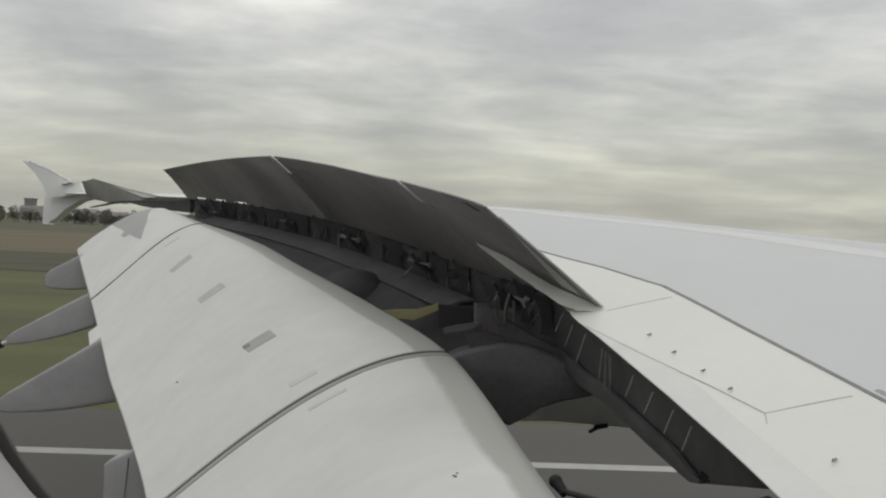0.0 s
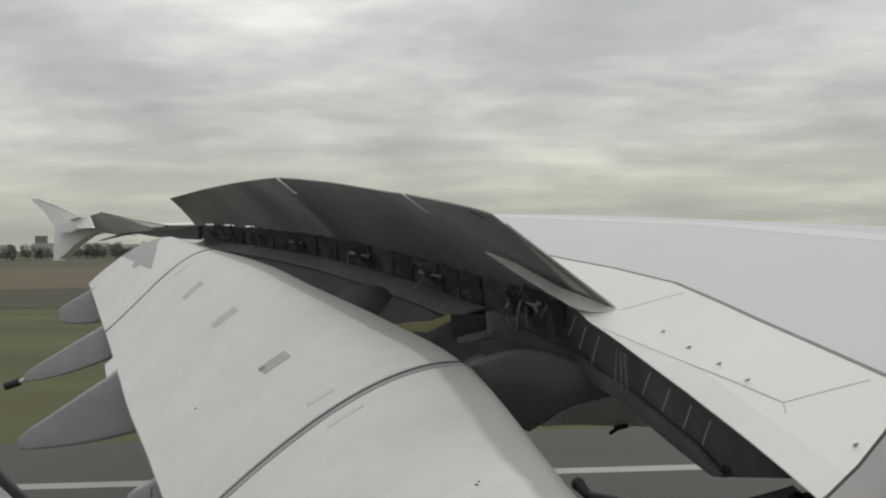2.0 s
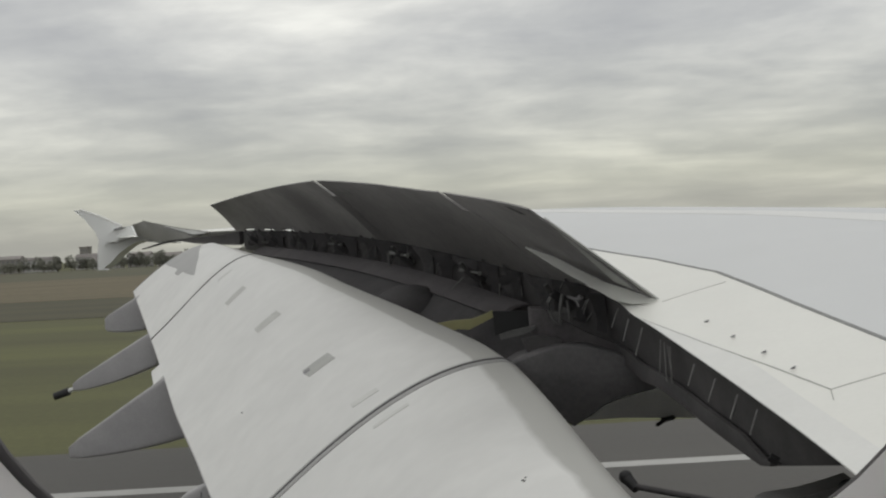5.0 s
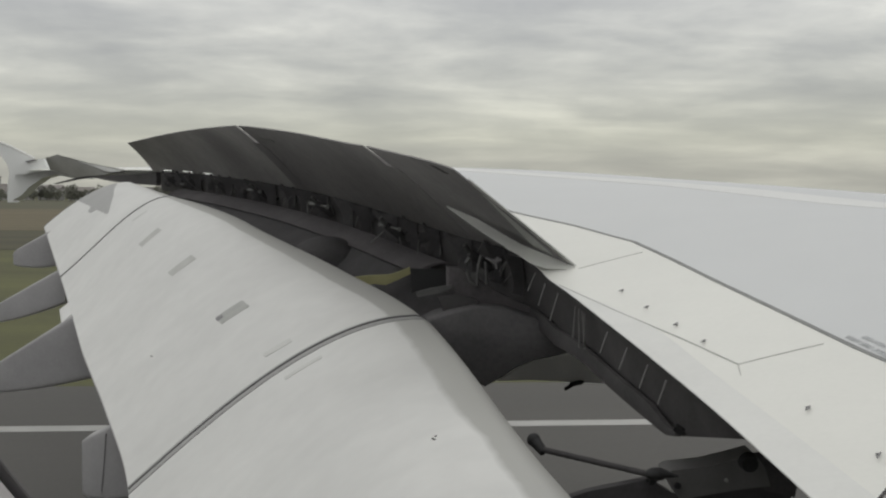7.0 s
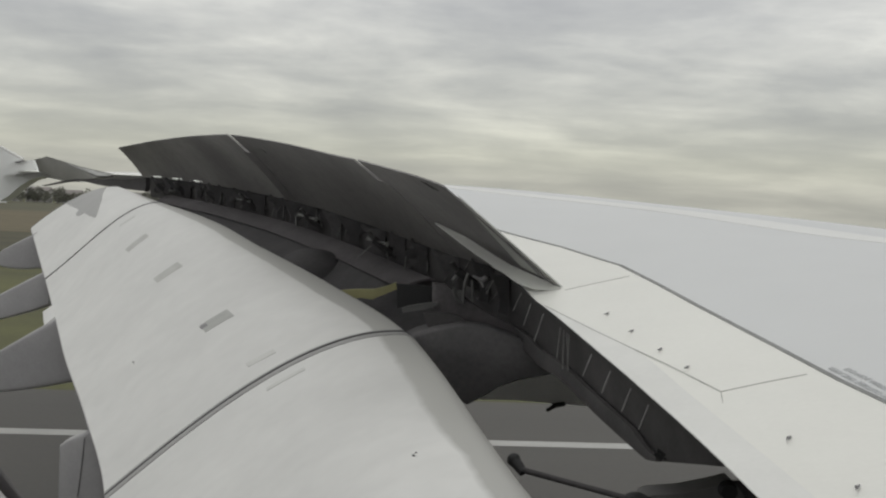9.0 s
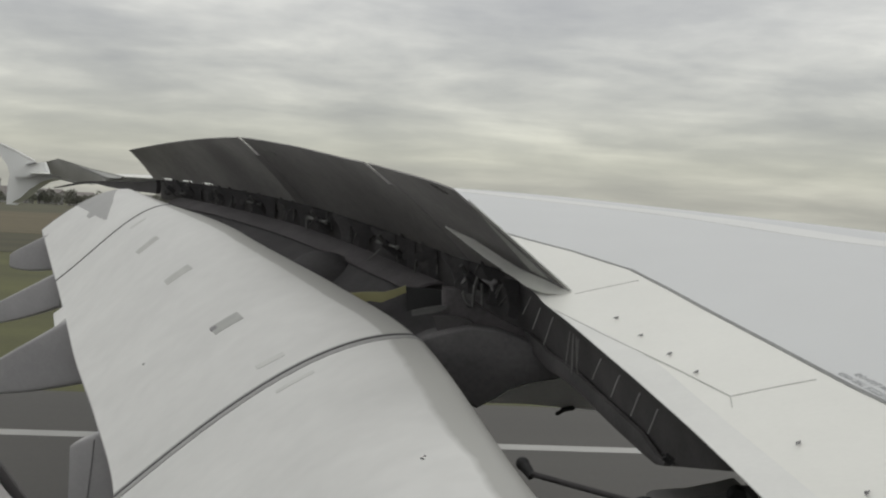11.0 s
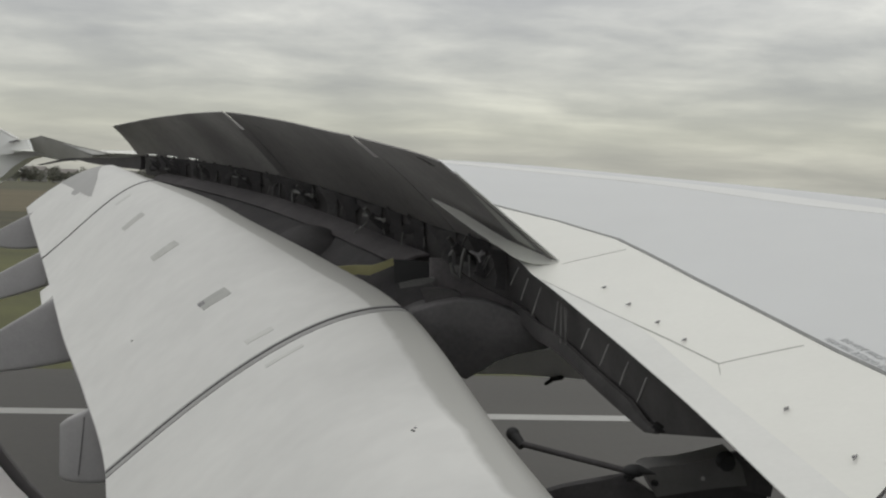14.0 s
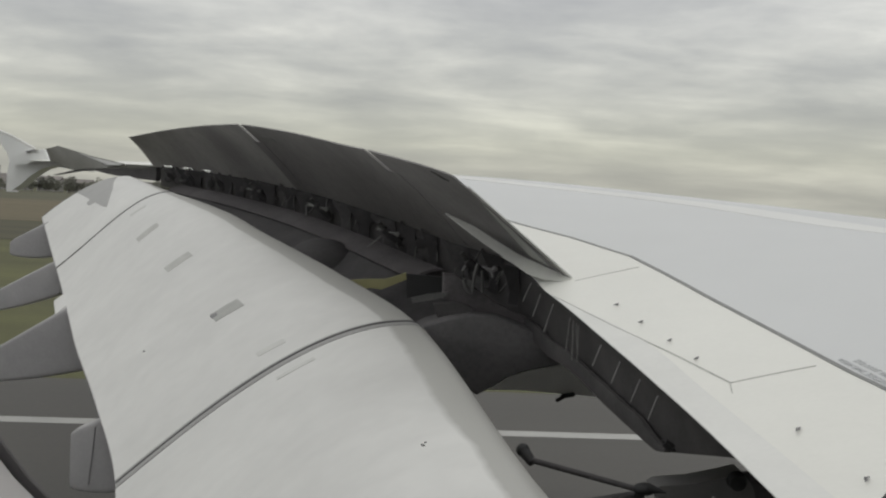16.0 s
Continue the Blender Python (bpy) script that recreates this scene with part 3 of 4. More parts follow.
edge_plate("edge_seal", [(0.017, 10.08, -0.117), (0.263, 9.84, -0.218), (0.485, 9.60, -0.347), (0.613, 9.46, -0.416), (0.818, 9.25, -0.493), (0.995, 9.06, -0.564)], [(0.017, 10.07, -0.119), (0.217, 9.75, -0.259), (0.350, 9.58, -0.347), (0.513, 9.38, -0.442), (0.655, 9.22, -0.535), (0.79, 9.12, -0.572)], M_PANEL, "pale triangular edge seal")
# the rib's pale colour holds the light bounced up from the white panel
edge_plate("edge_rib", [(0.165, 8.69, 0.10), (0.982, 9.083, -0.544)], [(0.204, 8.797, 0.053), (0.688, 9.391, -0.412)], M_PALE, "grey edge rib, paled by bounced light in its colour")
spoiler_strip("gap_seal", lambda u: (10.66, u * 0.75), lambda u: (11.0, u * 0.75), 8, cr1, M_DARK, sp1)
spoiler_strip("gap_seal", lambda u: (14.66, u * 0.70), lambda u: (15.04, u * 0.70), 8, cr2, M_DARK, sp2)
spoiler_strip("wear_mark", lambda u: (9.5 + 0.1 * u, 0.90), lambda u: (9.62 + 0.1 * u, 0.96), 4, cr1, M_CAVITY, sp1)
spoiler_strip("lower_lip", lambda u: (14.0 + 0.6 * u, 0.75), lambda u: (14.0 + 0.6 * u, 0.80), 4, cr2, M_STEEL, sp2)
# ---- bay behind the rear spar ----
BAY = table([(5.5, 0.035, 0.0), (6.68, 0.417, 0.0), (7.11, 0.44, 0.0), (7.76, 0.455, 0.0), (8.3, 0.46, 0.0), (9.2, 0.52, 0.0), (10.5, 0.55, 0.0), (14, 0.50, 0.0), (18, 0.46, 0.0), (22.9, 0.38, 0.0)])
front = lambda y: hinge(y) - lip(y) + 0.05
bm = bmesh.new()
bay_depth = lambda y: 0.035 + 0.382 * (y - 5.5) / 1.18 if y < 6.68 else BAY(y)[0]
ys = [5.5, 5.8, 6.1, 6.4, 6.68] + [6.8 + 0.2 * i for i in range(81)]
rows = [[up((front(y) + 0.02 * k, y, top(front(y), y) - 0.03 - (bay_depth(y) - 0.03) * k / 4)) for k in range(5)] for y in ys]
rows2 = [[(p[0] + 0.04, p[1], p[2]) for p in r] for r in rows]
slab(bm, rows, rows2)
# the web's dark colour carries the shade of the bay
part("rear_spar", bm, M_SPAR, wing, "rear spar face, recess shade in its dark colour")
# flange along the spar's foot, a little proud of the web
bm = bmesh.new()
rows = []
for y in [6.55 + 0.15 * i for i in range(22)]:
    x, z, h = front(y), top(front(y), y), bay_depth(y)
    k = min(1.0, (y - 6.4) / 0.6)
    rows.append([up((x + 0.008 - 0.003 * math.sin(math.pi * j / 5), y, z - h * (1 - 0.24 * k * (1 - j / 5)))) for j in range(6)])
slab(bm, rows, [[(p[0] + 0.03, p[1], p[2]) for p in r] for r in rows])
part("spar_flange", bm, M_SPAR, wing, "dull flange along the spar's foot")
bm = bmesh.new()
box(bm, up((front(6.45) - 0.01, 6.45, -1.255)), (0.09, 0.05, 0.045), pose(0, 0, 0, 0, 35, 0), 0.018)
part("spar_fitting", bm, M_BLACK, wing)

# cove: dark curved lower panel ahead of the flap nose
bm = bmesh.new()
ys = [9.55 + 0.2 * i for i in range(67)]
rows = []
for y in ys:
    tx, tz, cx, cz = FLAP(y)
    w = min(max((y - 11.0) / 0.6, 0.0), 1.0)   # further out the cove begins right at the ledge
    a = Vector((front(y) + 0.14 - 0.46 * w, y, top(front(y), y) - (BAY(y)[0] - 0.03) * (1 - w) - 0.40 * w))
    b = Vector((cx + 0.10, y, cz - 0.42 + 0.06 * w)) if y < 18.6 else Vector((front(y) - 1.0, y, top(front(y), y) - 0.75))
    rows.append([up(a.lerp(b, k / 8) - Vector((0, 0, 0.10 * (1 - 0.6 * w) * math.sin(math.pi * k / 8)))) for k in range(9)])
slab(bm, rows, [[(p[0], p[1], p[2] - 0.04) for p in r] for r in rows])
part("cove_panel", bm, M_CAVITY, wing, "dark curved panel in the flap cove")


def rounded_prism(name, pts, y0, y1, material, label, round_off=0.10):
    """A beam end of the given outline, its edges towards the cabin rounded off."""
    bm = bmesh.new()
    cx, cz = sum(p[0] for p in pts) / len(pts), sum(p[1] for p in pts) / len(pts)
    rings = []
    for k in range(6):
        a = math.pi / 2 * k / 5
        g = 1 - round_off * 2.2 * (1 - math.sin(a)) ** 1.0
        rings.append([bm.verts.new(up((cx + (x - cx) * g, y0 + round_off * 2 * (1 - math.cos(a)), cz + (z - cz) * g))) for x, z in pts])
    rings.append([bm.verts.new(up((x, y1, z))) for x, z in pts])
    n = len(pts)
    for a, b in zip(rings, rings[1:]):
        for k in range(n):
            bm.faces.new((a[k], a[(k + 1) % n], b[(k + 1) % n], b[k]))
    bm.faces.new(rings[0][::-1]), bm.faces.new(rings[-1])
    return part(name, bm, material, wing, label)


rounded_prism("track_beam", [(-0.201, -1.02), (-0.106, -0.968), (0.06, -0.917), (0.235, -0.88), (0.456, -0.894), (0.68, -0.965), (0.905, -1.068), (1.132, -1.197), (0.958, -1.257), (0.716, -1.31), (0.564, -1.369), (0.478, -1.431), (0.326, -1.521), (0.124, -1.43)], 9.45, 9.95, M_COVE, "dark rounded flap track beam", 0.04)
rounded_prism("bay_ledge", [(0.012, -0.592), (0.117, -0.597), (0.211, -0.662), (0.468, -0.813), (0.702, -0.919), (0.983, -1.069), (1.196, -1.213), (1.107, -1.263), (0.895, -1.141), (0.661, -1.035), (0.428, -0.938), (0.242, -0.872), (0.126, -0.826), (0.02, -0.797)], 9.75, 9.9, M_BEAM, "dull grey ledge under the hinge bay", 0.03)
# solid dark block that draws the shade of the hollow above the beam
rounded_prism("pocket_shade", [(-0.055, -0.824), (0.101, -0.809), (0.236, -0.831), (0.291, -0.87), (0.194, -0.905), (-0.006, -0.948)], 9.62, 9.70, M_SPAR, "dark block in place of the shaded hollow over the track beam", 0.02)

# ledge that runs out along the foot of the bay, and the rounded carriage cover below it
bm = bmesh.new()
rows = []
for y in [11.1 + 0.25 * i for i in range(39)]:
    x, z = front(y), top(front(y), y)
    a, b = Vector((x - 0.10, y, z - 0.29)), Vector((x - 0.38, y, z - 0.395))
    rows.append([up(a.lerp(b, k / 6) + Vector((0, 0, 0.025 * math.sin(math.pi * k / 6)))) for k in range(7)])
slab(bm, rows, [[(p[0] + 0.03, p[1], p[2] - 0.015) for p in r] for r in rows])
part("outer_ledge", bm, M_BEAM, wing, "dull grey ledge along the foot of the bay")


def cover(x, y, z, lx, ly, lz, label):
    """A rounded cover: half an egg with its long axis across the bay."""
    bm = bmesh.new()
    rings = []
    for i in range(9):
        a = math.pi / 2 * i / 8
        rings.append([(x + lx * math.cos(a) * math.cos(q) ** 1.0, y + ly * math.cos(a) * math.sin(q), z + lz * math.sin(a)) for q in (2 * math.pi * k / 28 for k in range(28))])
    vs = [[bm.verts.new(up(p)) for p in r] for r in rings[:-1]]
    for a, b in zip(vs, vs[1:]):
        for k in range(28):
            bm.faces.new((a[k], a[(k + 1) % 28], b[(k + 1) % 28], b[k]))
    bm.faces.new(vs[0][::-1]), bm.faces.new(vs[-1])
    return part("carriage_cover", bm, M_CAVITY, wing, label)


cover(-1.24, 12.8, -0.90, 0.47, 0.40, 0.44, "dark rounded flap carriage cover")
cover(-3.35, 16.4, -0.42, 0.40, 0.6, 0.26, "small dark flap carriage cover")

# ribs, posts, actuators and pipe clamps under the spoilers
rng = random.Random(4)
y = 9.85
while y < 22.4:
    x, z = front(y), top(front(y), y)
    h = BAY(y)[0]
    bm = bmesh.new()
    reach = 0.10 + 0.10 * rng.random()
    prof = [(0.0, -0.04), (-reach, -0.02), (-reach * 1.2, 0.015), (-reach * 1.35, 0.02), (-reach * 1.3, -0.02), (-reach * 0.85, -0.12), (-reach * 0.60, -h * 0.45), (-reach * 0.7, -h * 0.62), (0.0, -h * 0.66)]
    a = [bm.verts.new(up((x + px, y, z + pz))) for px, pz in prof]
    b = [bm.verts.new(up((x + px, y + 0.05, z + pz))) for px, pz in prof]
    bm.faces.new(a), bm.faces.new(b[::-1])
    for k in range(9):
        bm.faces.new((a[k], a[(k + 1) % 9], b[(k + 1) % 9], b[k]))
    part("hinge_rib", bm, M_CAVITY if rng.random() < 0.6 else M_COVE, wing)
    y += 0.34 + 0.02 * (y - 9) + 0.3 * rng.random()
for y in (10.55, 12.25, 14.15, 16.45, 18.2, 19.9, 21.4):
    x, z = front(y), top(front(y), y)
    bm = bmesh.new()
    rod(bm, up((x + 0.02, y, z - 0.26)), up((x - 0.16, y - 0.08, z - 0.12)), 0.045, 0.038, 14)
    act = part("spoiler_actuator", bm, M_CAVITY, wing, "dark hydraulic actuator")
    bm = bmesh.new()
    rod(bm, up((x - 0.16, y - 0.08, z - 0.12)), up((x - 0.21, y - 0.11, z - 0.05)), 0.022, 0.022, 10)
    part("piston_rod", bm, M_RIB, act)


def clamp(x0, y0, z0, x1, y1, z1, r, material=M_STEEL):
    """A pale pipe clamp bar with small end lugs."""
    bm = bmesh.new()
    rod(bm, up((x0, y0, z0)), up((x1, y1, z1)), r, r * 0.9, 8)
    for px, py, pz in ((x0, y0, z0), (x1, y1, z1)):
        box(bm, up((px, py, pz)), (r * 2.6, r * 2.6, r * 3.4), pose(0, 0, 0, 0, 20, 0), r * 0.5)
    part("pipe_clamp", bm, material, wing, "pale metal clamp bar")


clamp(-0.66, 12.43, -0.329, -0.44, 11.96, -0.364, 0.014)
clamp(-1.59, 14.41, -0.134, -1.33, 13.87, -0.172, 0.017)
clamp(-1.63, 14.51, -0.136, -1.61, 14.45, -0.316, 0.014, M_RIB)
clamp(-2.72, 16.84, 0.025, -2.45, 16.25, -0.005, 0.013, M_RIB)
clamp(-3.42, 18.35, 0.075, -3.32, 18.15, 0.075, 0.018, M_RIB)
clamp(-3.40, 18.30, 0.02, -3.39, 18.28, -0.10, 0.016, M_RIB)
clamp(-4.42, 20.4, 0.12, -4.30, 20.2, 0.11, 0.016, M_RIB)
for x0, y0, z0, x1, z1 in ((-0.92, 12.97, -0.262, -0.95, -0.373), (-0.24, 11.52, -0.46, -0.26, -0.62), (-2.0, 15.3, -0.08, -2.03, -0.18), (-0.62, 12.3, -0.40, -0.75, -0.52)):
    bm = bmesh.new()
    rod(bm, up((x0, y0, z0)), up((x1, y0 + 0.05, z1)), 0.007, 0.006, 6)
    part("bay_strut", bm, M_STEEL, wing)
for k in range(64):
    y = 9.9 + 12.3 * ((k + rng.random()) / 64) ** 1.1
    x, z = front(y), top(front(y), y)
    h = BAY(y)[0]
    d, w = rng.uniform(0.08, 0.62) * h, rng.uniform(-0.08, 0.08)
    bm = bmesh.new()
    kind = rng.random()
    if kind < 0.35:
        rod(bm, up((x - 0.05, y, z - d * 0.6)), up((x - 0.05 + w, y - 0.03, z - d * 0.6 - rng.uniform(0.06, 0.16))), 0.008, 0.007, 6)
        part("bay_strut", bm, M_RIB, wing)
    elif kind < 0.6:
        pts = [up((x - 0.03 - 0.05 * rng.random(), y + 0.15 * j, z - d + rng.uniform(-0.03, 0.03))) for j in range(4)]
        tube(bm, pts, 0.010, 6)
        part("hydraulic_pipe", bm, M_RIB if rng.random() < 0.5 else M_COVE, wing)
    else:
        box(bm, up((x - 0.04, y, z - d)), (rng.uniform(0.05, 0.13), 0.05, rng.uniform(0.04, 0.12)), pose(0, 0, 0, 0, rng.uniform(-20, 20), 0), 0.02)
        part("bay_fitting", bm, M_CAVITY if rng.random() < 0.5 else M_COVE, wing)

# bracket cluster near the inboard hinge: curved arms and a forked lug
bm = bmesh.new()
tube(bm, [up(p) for p in ((0.205, 9.7, -0.52), (0.178, 9.7, -0.56), (0.185, 9.7, -0.63), (0.205, 9.7, -0.70), (0.25, 9.7, -0.735))], 0.016, 8)
tube(bm, [up(p) for p in ((0.295, 9.7, -0.50), (0.275, 9.7, -0.58), (0.265, 9.7, -0.66), (0.262, 9.7, -0.745))], 0.014, 8)
tube(bm, [up(p) for p in ((0.33, 9.7, -0.55), (0.335, 9.7, -0.64), (0.34, 9.7, -0.73))], 0.011, 8)
box(bm, up((0.235, 9.71, -0.665)), (0.06, 0.03, 0.06), pose(0, 0, 0, 0, 15, 0), 0.012)
box(bm, up((0.30, 9.71, -0.63)), (0.05, 0.03, 0.05), pose(0, 0, 0, 0, -10, 0), 0.012)
br = part("hinge_bracket", bm, M_RIB, wing, "grey metal hinge bracket with curved arms")
bm = bmesh.new()
rod(bm, up((0.326, 9.6, -0.512)), up((0.40, 9.6, -0.545)), 0.008, 0.016, 8)
rod(bm, up((0.40, 9.6, -0.545)), up((0.452, 9.6, -0.525)), 0.018, 0.010, 8)
rod(bm, up((0.405, 9.6, -0.54)), up((0.428, 9.6, -0.505)), 0.014, 0.008, 8)
rod(bm, up((0.40, 9.6, -0.545)), up((0.414, 9.6, -0.60)), 0.016, 0.008, 8)
part("bracket_lug", bm, M_SEAL, br, "pale forked lug")

# thin drain tubes under the panel's rear edge
for y, ln, dx in ((9.35, 0.14, 0.06), (8.98, 0.16, 0.05), (8.66, 0.20, 0.06), (8.25, 0.22, 0.02), (8.17, 0.26, 0.0), (8.10, 0.25, -0.02), (7.55, 0.13, 0.05), (7.18, 0.13, 0.05), (6.82, 0.13, 0.05), (6.52, 0.13, 0.05), (8.05, 0.24, 0.0), (10.02, 0.16, 0.07)):
    x, z = hinge(y) - lip(y) - 0.005, top(hinge(y) - lip(y), y) - 0.05
    bm = bmesh.new()
    rod(bm, up((x, y, z)), up((x - dx, y - 0.02, z - ln)), 0.0055, 0.005, 6)
    part("drain_tube", bm, M_STEEL, wing)

# primer-coloured fitting, black box and pale bar by the flap's middle seam
def wedge(name, pts, y0, y1, material, label=""):
    bm = bmesh.new()
    a = [bm.verts.new(up((x, y0, z))) for x, z in pts]
    b = [bm.verts.new(up((x, y1, z))) for x, z in pts]
    bm.faces.new(a), bm.faces.new(b[::-1])
    for k in range(len(a)):
        bm.faces.new((a[k], a[(k + 1) % len(a)], b[(k + 1) % len(a)], b[k]))
    return part(name, bm, material, wing, label)


wedge("primed_fitting", [(-0.888, -0.808), (-0.825, -0.783), (-0.696, -0.767), (-0.514, -0.760), (-0.412, -0.729), (-0.318, -0.690), (-0.311, -0.752), (-0.418, -0.803), (-0.537, -0.855), (-0.641, -0.845), (-0.792, -0.877), (-0.930, -0.877)], 11.2, 11.28, M_PRIMER, "yellow-green primed fitting")
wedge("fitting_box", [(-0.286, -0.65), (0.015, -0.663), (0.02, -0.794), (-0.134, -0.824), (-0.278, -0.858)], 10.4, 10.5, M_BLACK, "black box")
wedge("fitting_bar", [(-0.224, -0.794), (-0.104, -0.762), (0.031, -0.739), (0.06, -0.736), (0.06, -0.765), (-0.033, -0.80), (-0.214, -0.835)], 9.68, 9.73, M_RIB, "grey bar")

# lower wing fairing seen through the gap, with a small hook
wedge("lower_fairing", [(0.45, -1.71), (0.56, -1.675), (0.66, -1.60), (0.836, -1.527), (1.116, -1.465), (1.373, -1.429), (1.8, -1.40), (2.2, -1.45), (2.2, -1.76), (1.54, -1.735), (1.335, -1.722), (1.076, -1.712), (0.80, -1.70)], 11.0, 12.2, M_LOWER, "grey lower wing fairing")
bm = bmesh.new()
box(bm, up((1.20, 10.95, -1.72)), (0.14, 0.05, 0.04), pose(0, 0, 0, 0, -12, 0), 0.012)
box(bm, up((1.13, 10.95, -1.755)), (0.09, 0.05, 0.03), pose(0, 0, 0, 0, -30, 0), 0.010)
part("drain_hook", bm, M_BLACK, wing, "small black drain hook")

# flap drive: rod, joint, housing
bm = bmesh.new()
rod(bm, up((0.565, 7.30, -1.54)), up((1.14, 6.72, -1.56)), 0.019, 0.017, 14)
drive = part("drive_rod", bm, M_SPAR, wing, "dark flap drive rod with end joints")
bm = bmesh.new()
bmesh.ops.create_uvsphere(bm, u_segments=14, v_segments=10, radius=0.042, matrix=pose(*up((0.545, 7.33, -1.495))))
rod(bm, up((0.545, 7.33, -1.495)), up((0.60, 7.26, -1.555)), 0.038, 0.028, 12)
part("rod_end", bm, M_BLACK, drive)
bm = bmesh.new()
bmesh.ops.create_uvsphere(bm, u_segments=16, v_segments=10, radius=1.0, matrix=pose(*up((1.175, 6.66, -1.545))) @ Matrix.Diagonal((0.065, 0.05, 0.036, 1)))
rod(bm, up((1.19, 6.64, -1.535)), up((1.285, 6.6, -1.545)), 0.032, 0.004, 12)
box(bm, up((1.15, 6.68, -1.585)), (0.06, 0.05, 0.05), None, 0.015)
part("rod_joint", bm, M_BLACK, drive)
housing = wedge("drive_housing", [(1.241, -1.568), (1.278, -1.546), (1.468, -1.525), (1.625, -1.487), (1.742, -1.453), (1.797, -1.525), (1.83, -1.633), (1.672, -1.651), (1.323, -1.712)], 6.75, 7.0, M_HOUSING, "grey drive housing")
bm = bmesh.new()
rod(bm, up((1.70, 6.748, -1.49)), up((1.70, 6.69, -1.50)), 0.055, 0.045, 18)
part("housing_cap", bm, M_BLACK, housing)
bm = bmesh.new()
box(bm, up((1.307, 6.74, -1.63)), (0.038, 0.03, 0.032), pose(0, 0, 0, 0, 15, 0), 0.006)
part("housing_plug", bm, M_BLACK, housing)
bm = bmesh.new()
rod(bm, up((1.58, 6.75, -1.60)), up((1.58, 6.735, -1.60)), 0.012, 0.010, 8)
part("housing_bolt", bm, M_PATCH, housing)
wedge("end_plate", [(1.735, -1.452), (1.86, -1.43), (1.99, -1.59), (1.97, -1.70), (1.80, -1.66)], 6.76, 6.79, M_COVE, "dull plate beside the housing")
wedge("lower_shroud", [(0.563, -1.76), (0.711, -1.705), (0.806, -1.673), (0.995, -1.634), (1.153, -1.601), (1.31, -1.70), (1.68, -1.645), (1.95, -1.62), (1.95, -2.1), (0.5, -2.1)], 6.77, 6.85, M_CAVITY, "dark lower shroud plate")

# ---- flap track fairings ----
def fairing(y, x0, zt0, zb0, x1, zt1, zb1, w, label):
    bm = bmesh.new()
    rows = []
    for i in range(13):
        u = i / 12
        x, zt, zb = x0 + (x1 - x0) * u, zt0 + (zt1 - zt0) * u, zb0 + (zb1 - zb0) * u - 0.05 * math.sin(math.pi * u)
        ww = w * (1 - 0.45 * u * u)
        sh = 0.0 if u < 1 else 0.02
        ring = []
        for k in range(28):
            a = 2 * math.pi * k / 28
            ca, sa = math.cos(a), math.sin(a)
            px = math.copysign(abs(ca) ** 0.16, ca) * ww / 2
            pz = math.copysign(abs(sa) ** 0.16, sa) * ((zt - zb) / 2 - sh)
            ring.append(up((x, y + px * (1 - sh * 4), (zt + zb) / 2 + pz)))
        rows.append([bm.verts.new(p) for p in ring])
    for a, b in zip(rows, rows[1:]):
        for k in range(28):
            bm.faces.new((a[k], a[(k + 1) % 28], b[(k + 1) % 28], b[k]))
    bm.faces.new(rows[0][::-1]), bm.faces.new(rows[-1])
    return part("track_fairing", bm, M_FAIR, wing, label)


fairing(19.05, -5.85, -0.47, -1.13, -6.72, -0.95, -1.17, 0.34, "short grey flap track fairing")
f2 = fairing(17.5, -5.4, -1.07, -1.60, -6.70, -1.80, -1.94, 0.42, "long tapered grey flap track fairing with a drain pipe")
fairing(15.1, -4.15, -1.27, -2.26, -5.86, -2.345, -2.52, 0.5, "long tapered grey flap track fairing")
f4 = fairing(11.3, -2.69, -1.98, -2.78, -3.36, -2.30, -2.84, 0.34, "blunt grey flap track fairing")
bm = bmesh.new()
tube(bm, [up((x, 11.3 - 0.172 * (1 - 0.45 * u * u), z)) for x, z, u in ((-3.12, -2.24, 0.64), (-3.14, -2.50, 0.66), (-3.17, -2.78, 0.7))], 0.006, 6)
part("fairing_joint", bm, M_SEAL, f4)
bm = bmesh.new()
rod(bm, up((-6.62, 17.45, -1.87)), up((-6.80, 17.45, -1.93)), 0.03)
part("drain_pipe", bm, M_FENCE, f2, "pale pipe stub")
bm = bmesh.new()
rod(bm, up((-6.78, 17.45, -1.93)), up((-7.0, 17.45, -2.0)), 0.06, 0.055, 14)
part("drain_nozzle", bm, M_BLACK, f2, "black nozzle")

# ---- wing tip fence ----
def plate(name, outline, y, t, material, parent, label=""):
    bm = bmesh.new()
    a = [bm.verts.new(up((x, y, z))) for x, z in outline]
    b = [bm.verts.new(up((x, y + t, z))) for x, z in outline]
    bm.faces.new(a), bm.faces.new(b[::-1])
    for k in range(len(a)):
        bm.faces.new((a[k], a[(k + 1) % len(a)], b[(k + 1) % len(a)], b[k]))
    return part(name, bm, material, parent, label)


tip = plate("wingtip_fence", [(-13.72, 1.52), (-13.45, 1.50), (-12.9, 1.27), (-12.23, 0.94), (-12.4, 0.70), (-12.47, 0.46), (-12.55, 0.12), (-12.64, -0.15), (-12.72, -0.36), (-13.05, -0.36), (-13.03, 0.19), (-12.97, 0.55), (-13.06, 0.8), (-13.36, 1.2)], 36.4, 0.10, M_FENCE, wing, "white swept wing tip fence")
bm = bmesh.new()
tube(bm, [up(p) for p in ((-13.5, 36.42, 1.515), (-12.9, 36.42, 1.285), (-12.23, 36.42, 0.955))], 0.04)
part("bright_leading_edge", bm, M_CLIP, tip, "bright metal leading edge")
